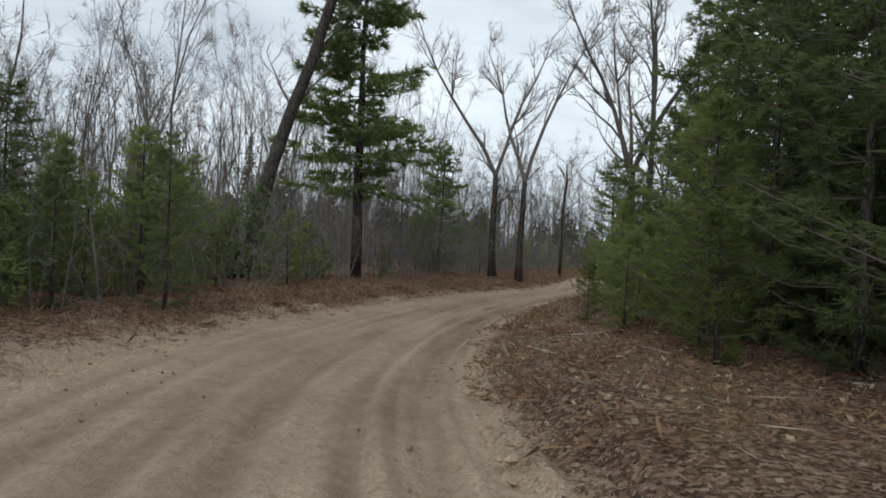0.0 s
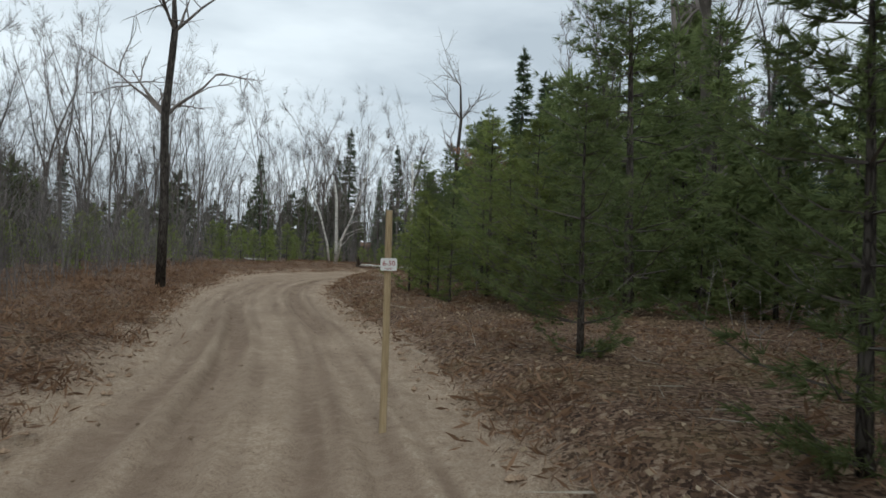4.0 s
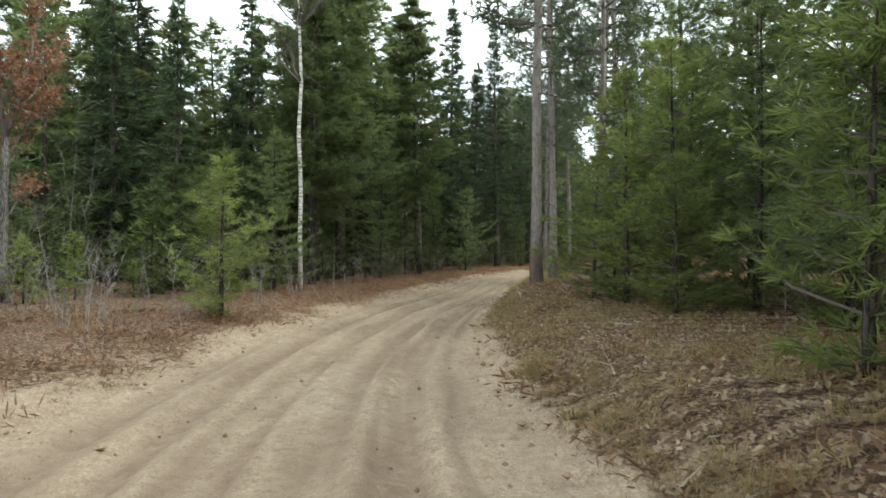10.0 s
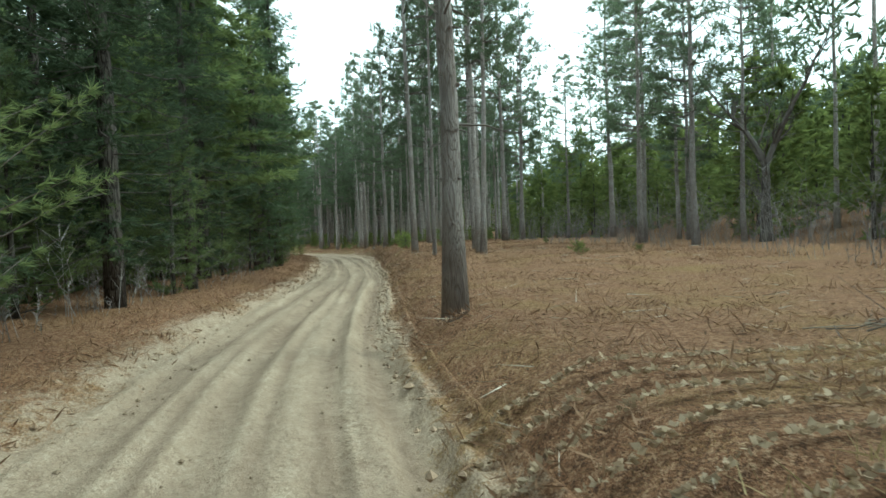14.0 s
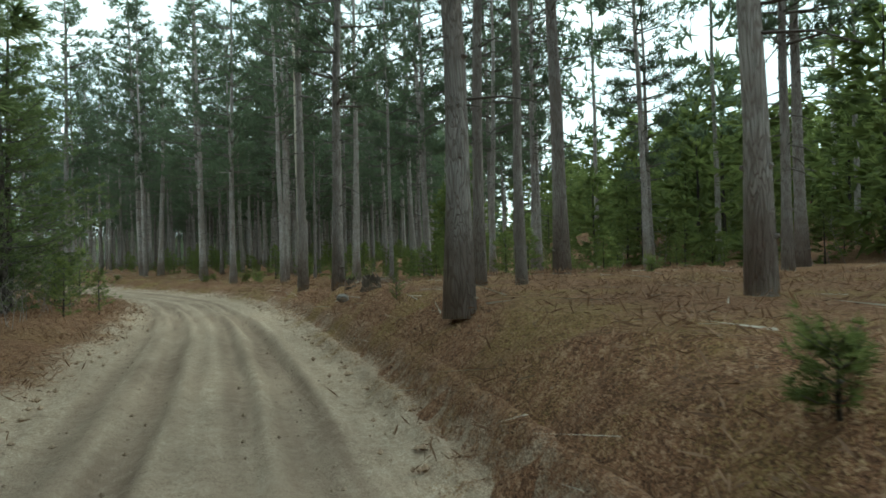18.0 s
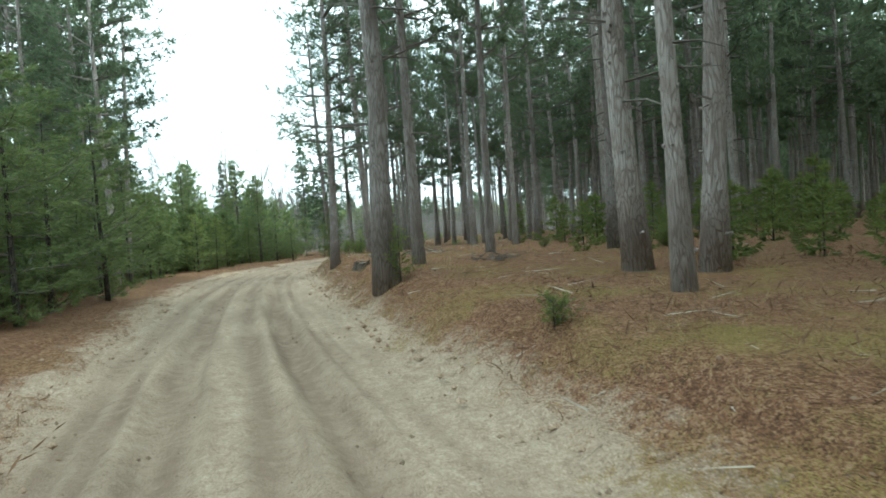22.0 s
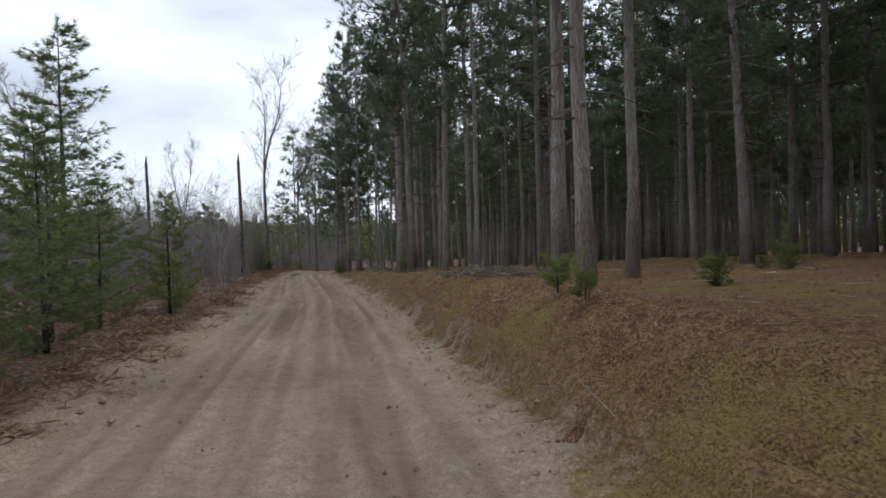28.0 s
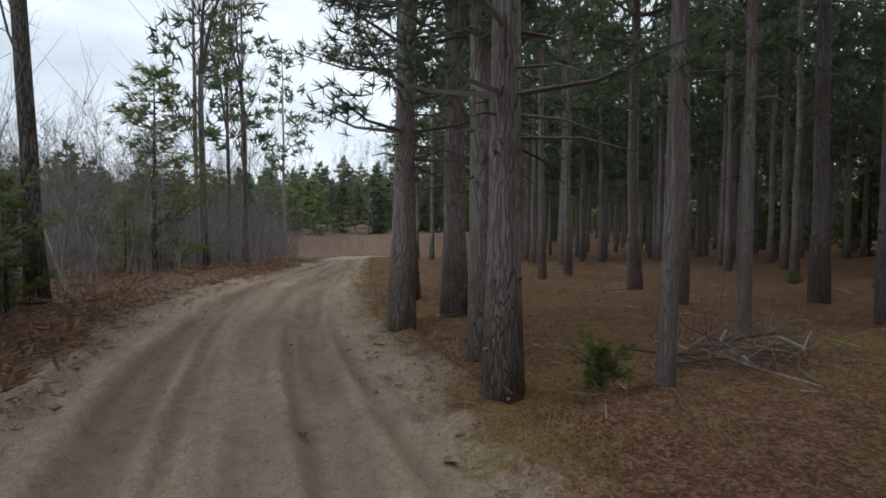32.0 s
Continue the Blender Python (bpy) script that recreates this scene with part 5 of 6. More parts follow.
def region(count, xs, ys, off, gap):
    """Places in a block of land, at least off metres from the road."""
    out = []
    cand = np.stack([rng.uniform(*xs, count * 4), rng.uniform(*ys, count * 4)], 1)
    d = np.abs(nearest(cand)[1])
    for (x, y), q in zip(cand, d):
        if q > off and free(x, y, gap):
            taken.append((x, y))
            out.append((x, y, 0.0))
            if len(out) >= count:
                break
    return out


far_wood(P_THIN, spots(300, (-40, 50), (-60, -11), 1.9), (0.6, 1.15), "far wood of leafless grey trees")
far_wood(P_THIN, spots(420, (44, 114), (-60, -14), 1.4), (0.65, 1.2), "far wood of leafless grey trees")
far_wood(P_MASS, spots(90, (-40, 60), (-100, -55), 2.6), (0.5, 0.9), "dark conifers behind the grey thicket")
far_wood(P_MASS, spots(120, (60, 112), (-60, -24), 2.0), (0.5, 0.9), "dark conifers behind the birches")
far_wood(P_MASS + P_THIN, spots(170, (-40, 112), (20, 75), 2.4), (0.8, 1.3), "mixed wood behind the young pines")
far_wood(P_MASS, spots(120, (110, 215), (-70, -24), 2.2), (0.8, 1.5), "dark wood beyond the track")
far_wood(P_MASS + P_THIN, spots(170, (215, 300), (-110, -16), 2.6), (0.6, 1.0), "wood beyond the bushes")
far_wood(P_YOUNG, region(260, (60, 190), (-60, 25), 40, 2.4), (0.9, 1.5), "green wood on the rise behind the stand")
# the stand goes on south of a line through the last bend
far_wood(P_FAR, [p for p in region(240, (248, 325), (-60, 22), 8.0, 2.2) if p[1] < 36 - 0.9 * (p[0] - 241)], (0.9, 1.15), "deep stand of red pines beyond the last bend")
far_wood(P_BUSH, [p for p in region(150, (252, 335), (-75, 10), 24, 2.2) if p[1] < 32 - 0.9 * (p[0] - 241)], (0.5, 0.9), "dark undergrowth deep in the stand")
far_wood(P_MASS, region(90, (205, 345), (-120, 5), 48, 2.4), (0.9, 1.6), "dark wood far behind the stand")
far_wood(P_MASS + P_MASS[:1] + P_THIN, region(640, (335, 430), (-130, 120), 40, 2.2), (0.9, 1.4), "dark line of pines on the far ridge")
far_wood(P_MASS + P_THIN, region(220, (200, 335), (84, 150), 22, 2.6), (0.7, 1.2), "wood beyond the bushes")
far_wood(P_THIN, region(120, (255, 335), (-20, 80), 14, 2.4), (0.35, 0.65), "low grey trees on the open slope")

def undergrowth(count, s_range, d_range, gap, size, label):
    merged("undergrowth", [(P_BUSH[rng.randint(2)], x, y, rng.rand() * 6.28, rng.uniform(*size)) for x, y, z in spots(count, s_range, d_range, gap)], label, "bushes")


undergrowth(300, (208, 264), (-15, -5.4), 0.7, (0.35, 0.62), "dark green pine bushes filling the bank")
undergrowth(45, (2, 24), (-15, -5.6), 0.9, (0.25, 0.5), "green pine bushes crowding the bank")
undergrowth(70, (-6, 62), (7.5, 15), 0.9, (0.4, 0.75), "dark green pine growth behind the first trees")
undergrowth(60, (64, 104), (8.5, 16), 0.9, (0.5, 0.9), "dark conifer growth at the bend")
undergrowth(110, (108, 190), (-15, -6.8), 0.9, (0.3, 0.7), "dark green undergrowth along the track")
bank_green = [(P_YOUNG[rng.randint(2)], x, y, rng.rand() * 6.28, rng.uniform(0.35, 0.62)) for x, y, z in spots(22, (3, 13), (-14, -6.2), 1.0)]
merged("young_growth", bank_green, "yellow-green pine bushes crowding the bank", "young trees")
low_shoots = [(P_YOUNG[rng.randint(2)], x, y, rng.rand() * 6.28, rng.uniform(0.12, 0.34)) for x, y, z in spots(260, (182, 232), (8, 34), 0.9)]
merged("young_growth", low_shoots, "low green pine shoots between the tall trunks", "young trees")
low_green = [(P_YOUNG[rng.randint(2)], x, y, rng.rand() * 6.28, rng.uniform(0.25, 0.5)) for x, y, z in spots(110, (64, 112), (-26, -8), 1.3)]
merged("young_growth", low_green, "low yellow-green bushes behind the fallen birch", "young trees")

# ---- brush, litter and loose things that nobody could count ----
def brush(name, count, s_range, d_range, height, label, seed, mat="brush"):
    r = np.random.RandomState(seed)
    g = Geo()
    s, d = r.uniform(*s_range, count), r.uniform(0, 1, count) ** 1.3 * (d_range[1] - d_range[0]) + d_range[0]
    i = np.searchsorted(ALONG, s).clip(0, len(LINE) - 1)
    xy = LINE[i, :2] + RIGHT[i] * d[:, None]
    z = ground_height(xy)
    stems_p, stems_d, ln, wd = [], [], [], []
    h = height[0] * 0.6 + (height[1] - height[0] * 0.6) * r.rand(count) ** 1.4
    for k in range(count):
        p = np.array([xy[k, 0], xy[k, 1], z[k] - 0.05])
        up = np.array([r.randn() * 0.2, r.randn() * 0.2, 1.0])
        stems_p.append(p)
        stems_d.append(up)
        ln.append(h[k])
        wd.append(0.011 + 0.004 * h[k])
        for q in range(9):
            u = r.uniform(0.2, 0.9)
            stems_p.append(p + up * h[k] * u)
            stems_d.append(np.array([r.randn() * 0.75, r.randn() * 0.75, 0.8]))
            ln.append(h[k] * r.uniform(0.18, 0.42))
            wd.append(0.012)
    for turn in range(2):
        g.blades(stems_p, stems_d, np.array(ln), np.array(wd), r)
    return tagged(g.make(name, M[mat]), label, "brush", kind="stuff")


brush("brush", 6000, (-15, 70), (-5.2, -36), (1.5, 4.2), "thicket of grey leafless saplings on the left bank", 51)
brush("brush", 11000, (266, 385), (-6.0, -70), (2.0, 4.6), "grey leafless thicket on the open slope", 52)
brush("brush", 5500, (290, 360), (-3.4, -30), (1.8, 5.6), "dense grey thicket beyond the last bend", 59)
brush("brush", 1500, (66, 106), (-6.5, -34), (1.0, 3.6), "grey and brown shrubs behind the birches", 56)
brush("brush", 2000, (36, 112), (-13, -48), (4.0, 8.5), "tall grey thicket of leafless poles", 55)
brush("brush", 1500, (100, 192), (-4.2, -14), (0.4, 1.9), "grey and brown shrubs along the left bank", 58)
brush("brush", 700, (-15, 105), (6, 20), (0.8, 2.4), "bare saplings among the young pines", 53)
brush("brush", 1800, (110, 172), (11, 32), (0.8, 2.8), "grey stems between the pines", 57)
brush("brush", 500, (108, 200), (16, 34), (0.8, 2.6), "bare stems under the tall pines", 54)


def litter(name, count, s_range, d_range, size, mat, label, seed, flat=0.25, kite=True, lift=0.05, wide=0.6, power=1.6, clumps=0, spread=0.22):
    r = np.random.RandomState(seed)
    g = Geo()
    n = count if not clumps else clumps
    s, d = r.uniform(*s_range, n), r.uniform(0, 1, n) ** power * (d_range[1] - d_range[0]) + d_range[0]
    side = np.where(d > 0, edge_right(s), -edge_left(s))
    i = np.searchsorted(ALONG, s).clip(0, len(LINE) - 1)
    xy = LINE[i, :2] + RIGHT[i] * (d + side)[:, None]
    if clumps:
        pick = r.randint(0, clumps, count)
        xy = xy[pick] + r.randn(count, 2) * spread
    z = ground_height(xy) + lift
    ways = r.randn(count, 3)
    ways[:, 2] = np.abs(ways[:, 2]) * flat
    ln = r.uniform(*size, count)
    g.blades(np.column_stack([xy, z]), ways, ln, ln * wide, r, kite=kite)
    return tagged(g.make(name, M[mat]), label, "litter", kind="stuff")


litter("fallen_leaves", 85000, (-12, 114), (0.05, 11), (0.025, 0.065), "leaf", "curled brown leaves strewn over the verge", 61, flat=0.35, power=1.15)
litter("fallen_leaves", 12000, (-12, 100), (-0.05, -7), (0.03, 0.075), "leaf", "curled brown leaves strewn over the bank", 62)
litter("fallen_leaves", 16000, (100, 330), (0.1, 10), (0.02, 0.055), "leaf", "scattered pale leaves on the needle floor", 63)
litter("fallen_leaves", 14000, (-12, 112), (0.05, 9), (0.05, 0.10), "leaf_pale", "bleached oak leaves lying on the litter", 76, flat=0.3, power=1.1)
litter("fallen_leaves", 60000, (84, 130), (0.05, 8), (0.04, 0.085), "leaf_pale", "bleached leaves among the dry grass", 77, flat=0.3, power=1.1)
litter("needle_litter", 44000, (105, 330), (0.05, 8), (0.04, 0.10), "needle_duff", "loose rusty pine needles", 64, wide=0.10, kite=False)
litter("dead_fern", 26000, (-12, 112), (0.1, 8), (0.08, 0.24), "fern", "flattened rusty bracken", 65, flat=0.35, wide=0.16, clumps=900)
litter("dead_fern", 24000, (-12, 105), (-0.2, -8), (0.08, 0.26), "fern", "flattened rusty bracken on the bank", 66, flat=0.4, wide=0.16, clumps=800)
litter("dead_fern", 48000, (128, 216), (0.1, 11), (0.07, 0.20), "fern", "flattened rusty bracken under the pines", 67, flat=0.7, wide=0.10, clumps=1100, spread=0.28, power=1.2)
litter("dead_fern", 24000, (262, 350), (-0.2, -6), (0.10, 0.30), "fern", "rusty bracken along the edge of the track", 68, flat=0.4, wide=0.14, clumps=320)
litter("dead_fern", 30000, (100, 215), (-0.15, -5.0), (0.06, 0.18), "fern", "matted rusty bracken on the left bank", 75, flat=0.8, wide=0.12, clumps=1100, spread=0.3)
litter("dry_grass", 38000, (74, 128), (0.2, 9), (0.10, 0.26), "dry_grass", "tufts of dry straw-coloured grass", 69, flat=1.6, wide=0.05, kite=False, clumps=900, spread=0.10)
litter("dry_grass", 14000, (190, 335), (0.2, 6), (0.08, 0.20), "dry_grass", "tufts of dry yellow grass and moss", 70, flat=1.6, wide=0.05, kite=False, clumps=1200, spread=0.10)
litter("dead_fern", 40000, (-12, 105), (-0.15, -4.5), (0.07, 0.22), "fern", "matted rusty bracken on the bank", 72, flat=1.0, wide=0.12, clumps=1000, spread=0.3)
litter("dead_fern", 20000, (-12, 112), (0.1, 9), (0.07, 0.2), "fern", "broken rusty bracken stems", 73, flat=0.9, wide=0.10, clumps=500, spread=0.25)
litter("twigs", 1800, (-12, 112), (0.2, 10), (0.15, 0.7), "dead_wood", "thin pale twigs in the leaf litter", 74, flat=0.15, wide=0.03, kite=False)
litter("twigs", 2600, (100, 335), (0.2, 12), (0.15, 0.6), "dead_wood", "thin dead twigs on the needle floor", 71, flat=0.12, wide=0.035, kite=False)


def clods(name, count, seed, label, across=False):
    r = np.random.RandomState(seed)
    g = Geo()
    s = r.uniform(-10, 335, count)
    right = r.rand(count) < 0.5
    q = r.rand(count) ** 0.6 if across else 1.0 + r.randn(count) * 0.10
    d = np.where(right, edge_right(s), -edge_left(s)) * q
    i = np.searchsorted(ALONG, s).clip(0, len(LINE) - 1)
    xy = LINE[i, :2] + RIGHT[i] * d[:, None]
    z = base_height(xy) + rise(*nearest(xy)) + (-0.05 if across else 0.02)
    size = (0.6 if across else 1.0) * (0.016 + 0.04 * r.rand(count) ** 3)
    octa = np.array([(1, 0, 0), (0, 1, 0), (-1, 0, 0), (0, -1, 0), (0, 0, 0.8), (0, 0, -0.6)], float)
    faces = [(0, 1, 4), (1, 2, 4), (2, 3, 4), (3, 0, 4), (1, 0, 5), (2, 1, 5), (3, 2, 5), (0, 3, 5)]
    for k in range(count):
        g.add(octa * size[k] * (0.7 + 0.6 * r.rand(6, 3)) + (xy[k, 0], xy[k, 1], z[k]), faces)
    return tagged(g.make(name, M["clod"]), label, "clods", kind="stuff")


clods("sand_clods", 9000, 81, "crumbled lumps of sand along the edges of the track")
clods("sand_crumbs", 9000, 82, "small crumbs of sand and grit on the track", True)


# ---- single things ----
def log(name, a, b, r0, r1, mat, label, seed, bow=0.0, sides=10, twigs=0, lift=0.8):
    rng_ = np.random.RandomState(seed)
    thing = new(name)
    a, b = np.array([*a, down(*a) + r0 * lift]), np.array([*b, down(*b) + r1 * lift])
    thing.location = a
    u = np.linspace(0, 1, 9)
    side = np.cross(b - a, (0, 0, 1.0))
    pts = (b - a)[None, :] * u[:, None] + side[None, :] * (np.sin(u * 3.14) * bow)[:, None] + rng_.randn(9, 3) * 0.012
    g = Geo()
    g.tube(pts, np.linspace(r0, r1, 9), sides, lumpy=0.10, rng=rng_)
    g.make("trunk", M[mat], thing, smooth=False)
    for k in range(twigs):
        t = rng_.uniform(0.1, 0.95)
        p = pts[int(t * 8)]
        d = rng_.randn(3) + (0, 0, 0.6)
        d /= np.linalg.norm(d)
        h = Geo()
        ln = rng_.uniform(0.2, 0.9)
        h.tube([p, p + d * ln * 0.5, p + d * ln + rng_.randn(3) * 0.08], [r0 * 0.3, r0 * 0.2, r0 * 0.08], 5)
        h.make("branch_stub", M["dead_wood"], thing)
    return tagged(thing, label, "log")


def stump(x, y, r, h, label, seed, mat="rotten_wood", top="dead_wood"):
    rng_ = np.random.RandomState(seed)
    thing = new("stump")
    thing.location = (x, y, down(x, y))
    g = Geo()
    n = 14
    rim = [h * (0.75 + 0.5 * rng_.rand()) for k in range(n)]
    ring = lambda rad, z: [(rad[k] * math.cos(6.283 * k / n), rad[k] * math.sin(6.283 * k / n), z[k]) for k in range(n)]
    wob = 1 + 0.18 * rng_.randn(n)
    v = ring(r * 1.35 * wob, [-0.08] * n) + ring(r * 1.08 * wob, [h * 0.3] * n) + ring(r * wob, rim) + ring(r * 0.8 * wob, rim)
    f = [(i * n + k, i * n + (k + 1) % n, (i + 1) * n + (k + 1) % n, (i + 1) * n + k) for i in range(3) for k in range(n)]
    g.add(v, f)
    g.make("bark", M[mat], thing)
    c = Geo()
    c.add([(0.8 * r * math.cos(6.283 * k / n), 0.8 * r * math.sin(6.283 * k / n), min(rim) * 0.93 + 0.02 * rng_.rand()) for k in range(n)], [tuple(range(n))])
    c.make("cut_top", M[top], thing)
    return tagged(thing, label, "stump")


def brush_pile(x, y, r, h, n, label, seed, mat="brush", thick=0.015):
    rng_ = np.random.RandomState(seed)
    thing = new("brush_pile")
    thing.location = (x, y, down(x, y))
    for k in range(n):
        a, ln = rng_.rand() * 6.28, rng_.uniform(0.25, 0.8) * r
        q = rng_.rand() ** 0.5 * r * 0.7
        b = rng_.rand() * 6.28
        c = np.array([q * math.cos(b), q * math.sin(b), h * rng_.rand() * (1 - q / r) + 0.03])
        d = np.array([math.cos(a), math.sin(a), 0.22 * rng_.randn()])
        rad = thick * rng_.uniform(0.4, 1.2)
        g = Geo()
        pts = [c - d * ln * 0.6, c + rng_.randn(3) * 0.05, c + d * ln * 0.5 + rng_.randn(3) * 0.1]
        for p in pts:
            p[2] = max(p[2], 0.02)
        g.tube(pts, [rad, rad * 0.75, rad * 0.35], 5)
        for t in range(2):
            e = pts[1] + (pts[2] - pts[1]) * rng_.rand()
            g.tube([e, e + rng_.randn(3) * 0.25 + (0, 0, 0.08)], [rad * 0.4, rad * 0.12], 3, cap=False)
        g.make("branch", M[mat if rng_.rand() < 0.3 else "twig"], thing)
    return tagged(thing, label, "brush pile")


def rock(x, y, r, label, seed):
    bm = bmesh.new()
    bmesh.ops.create_icosphere(bm, subdivisions=2, radius=r)
    for v in bm.verts:
        k = 1 + 0.35 * noise.noise(v.co * (1.6 / r) + Vector((seed, 0, 0)))
        v.co = Vector((v.co.x * k * 1.2, v.co.y * k, v.co.z * k * 0.75))
    me = bpy.data.meshes.new("rock")
    bm.to_mesh(me)
    bm.free()
    me.materials.append(M["rock"])
    ob = new("rock", me)
    ob.location = (x, y, down(x, y) + r * 0.3)
    return tagged(ob, label, "rock")


def birch_stem(thing, name, pts, radii, seed, twigs=14, reach=1.6, mat="birch_bark"):
    rng_ = np.random.RandomState(seed)
    g = Geo()
    g.tube(pts, radii, 9, lumpy=0.07, rng=rng_)
    g.make(name, M[mat], thing, smooth=True)
    if not twigs:
        return
    w = Geo()
    pts = np.asarray(pts, float)

    def grow(p, d, ln, rad, left):
        line, q = [p], p
        for i in range(4):
            d = d + rng_.randn(3) * 0.15
            d /= np.linalg.norm(d)
            q = q + d * ln / 4
            line.append(q)
        w.tube(line, np.linspace(rad, rad * 0.35, 5), 4 if left > 1 else 3, cap=False)
        if left:
            for i in range(4):
                grow(line[rng_.randint(1, 5)], d + rng_.randn(3) * 0.6, ln * rng_.uniform(0.4, 0.7), rad * 0.5, left - 1)

    for k in range(twigs):
        j = rng_.randint(len(pts) // 2, len(pts))
        a = rng_.rand() * 6.28
        grow(pts[j], np.array([math.cos(a), math.sin(a), 0.9]), reach * rng_.uniform(0.6, 1.2), radii[j] * 0.45 + 0.006, 2)
    w.make("twig_crown", M["twig"], thing)


def ground_thing(name, x, y):
    ob = new(name)
    ob.location = (x, y, down(x, y))
    return ob


clump = ground_thing("birch_clump", 26.4, 83.0)
left_of = RIGHT[np.searchsorted(ALONG, 70)]
lx, ly = -left_of[0], -left_of[1]
birch_stem(clump, "leaning_stem", [(0, 0, -0.1), (0.25 * lx, 0.25 * ly, 1.6), (0.8 * lx, 0.8 * ly, 3.6), (1.6 * lx, 1.6 * ly, 5.6), (2.3 * lx, 2.3 * ly, 8.0), (2.7 * lx, 2.7 * ly, 10.4)], [0.10, 0.09, 0.075, 0.06, 0.04, 0.015], 91, 16)
birch_stem(clump, "broken_stem", [(-0.5 * lx, -0.5 * ly, -0.1), (-0.5 * lx, -0.5 * ly, 1.5), (-0.45 * lx, -0.45 * ly, 3.2), (-0.4 * lx, -0.4 * ly, 4.9), (-0.25 * lx, -0.25 * ly, 6.0), (-0.1 * lx, -0.1 * ly, 6.7)], [0.15, 0.13, 0.12, 0.12, 0.09, 0.03], 92, 0)
birch_stem(clump, "curved_stem", [(-0.6 * lx, -0.6 * ly, 0.2), (-0.9 * lx, -0.9 * ly, 1.8), (-1.7 * lx, -1.7 * ly, 3.8), (-2.6 * lx, -2.6 * ly, 6.4), (-3.2 * lx, -3.2 * ly, 9.6)], [0.08, 0.07, 0.055, 0.04, 0.012], 93, 14)
for k, (up, out) in enumerate(((2.6, 2.6), (3.1, 2.2), (2.2, 3.0))):
    arch = [(-(0.5 + out * u) * lx + 0.12 * math.sin(9 * u + k), -(0.5 + out * u) * ly + 0.5 * k * u, 1.0 + 0.3 * k + (up - 1.0) * math.sin(1.9 * u)) for u in (0, 0.2, 0.4, 0.6, 0.8, 1.0)]
    birch_stem(clump, "low_limb", arch, [0.035, 0.03, 0.026, 0.02, 0.014, 0.006], 94 + k, 5, 0.8)
tagged(clump, "clump of white birches, one stem broken off high up", "tree")

snag = ground_thing("birch_snag", 37.4, 89.8)
birch_stem(snag, "trunk", [(0, 0, -0.1), (0.05, 0, 2.5), (0.1, 0.1, 5.0), (0.1, 0.1, 7.6), (0.0, 0.1, 10.2)], [0.18, 0.15, 0.13, 0.11, 0.09], 96, 5, 1.4)
birch_stem(snag, "broken_fork", [(0.1, 0.1, 7.4), (0.6, -0.1, 9.4), (0.8, -0.3, 11.0), (1.4, -0.5, 12.6)], [0.11, 0.09, 0.06, 0.03], 97, 6, 1.2, "grey_bark")
tagged(snag, "dying birch with a forked and broken grey top", "tree")

thin = ground_thing("young_birch", 55.2, 83.6)
birch_stem(thin, "trunk", [(0, 0, -0.1), (0.1, 0.06, 1.6), (0.02, 0.0, 3.2), (0.14, 0.1, 5), (0.1, 0.0, 6.6), (0.24, 0.1, 8.4), (0.1, 0.15, 10.2), (0.35, 0.1, 12.6)], [0.075, 0.07, 0.066, 0.062, 0.055, 0.045, 0.03, 0.012], 98, 22, 1.9)
tagged(thin, "slender white birch with short bare branches", "tree")

oak = bare_tree("young_oak", 301, 9.5, 0.13, "grey_bark", "young oak that has kept its rusty dead leaves", fork=0.45, spread=0.7, leaves=16, up=0.2)
oak.location = (51.3, 90.4, down(51.3, 90.4))
oak_b = bare_tree("young_oak", 302, 7.0, 0.08, "grey_bark", "thin oak that has kept its rusty dead leaves", fork=0.4, spread=0.7, leaves=7, up=0.2)
oak_b.location = (27.0, 62.5, down(27.0, 62.5))
big_oak = bare_tree("spreading_oak", 303, 15.0, 0.42, "dark_bark", "old many-limbed oak with a thick dark trunk", fork=0.24, spread=0.8, up=0.3, kids=3)
big_oak.location = (24.5, 47.4, down(24.5, 47.4))
gnarled = bare_tree("gnarled_oak", 304, 9.0, 0.24, "dark_bark", "gnarled half-dead oak with a split pale trunk", fork=0.35, spread=0.7, up=0.3)
gx_, gy_, gz_ = at(152, 17)
gnarled.location = (gx_, gy_, gz_)

lean = bare_tree("leaning_tree", 305, 17.0, 0.26, "dark_bark", "dark bare tree leaning hard over the bank", fork=0.7, spread=0.5, lean=(0.27, 0.0), up=0.5)
lean.location = (-7.2, 23.5, down(-7.2, 23.5))

flat_top = ground_thing("storm_broken_pine", 9.6, 55.2)
birch_stem(flat_top, "trunk", [(0, 0, -0.1), (0.05, 0.1, 2.6), (0.0, 0.15, 5.2), (0.2, 0.1, 7.8), (0.15, 0.2, 9.2)], [0.15, 0.13, 0.12, 0.10, 0.05], 99, 10, 1.9, "dark_bark")
tagged(flat_top, "thin dark dead pine with a flat tangled top", "tree")
bent = ground_thing("drooping_pine", 28.4, 68.0)
birch_stem(bent, "trunk", [(0, 0, -0.1), (0.05, 0.1, 3.5), (0.0, 0.15, 7.0), (0.2, 0.1, 9.5), (0.15, 0.2, 11.6)], [0.16, 0.14, 0.12, 0.09, 0.05], 100, 12, 2.0, "dark_bark")
tagged(bent, "dead pine with drooping bare limbs at its top", "tree")

slim = ground_thing("bare_sapling", 24.7, 67.6)
birch_stem(slim, "trunk", [(0, 0, -0.1), (0.04, 0.02, 1.4), (-0.03, 0.05, 2.9), (0.05, 0.02, 4.4), (0.0, 0.0, 5.4)], [0.06, 0.052, 0.042, 0.026, 0.01], 103, 16, 1.1, "grey_bark")
tagged(slim, "thin bare sapling in front of dark conifers", "tree")

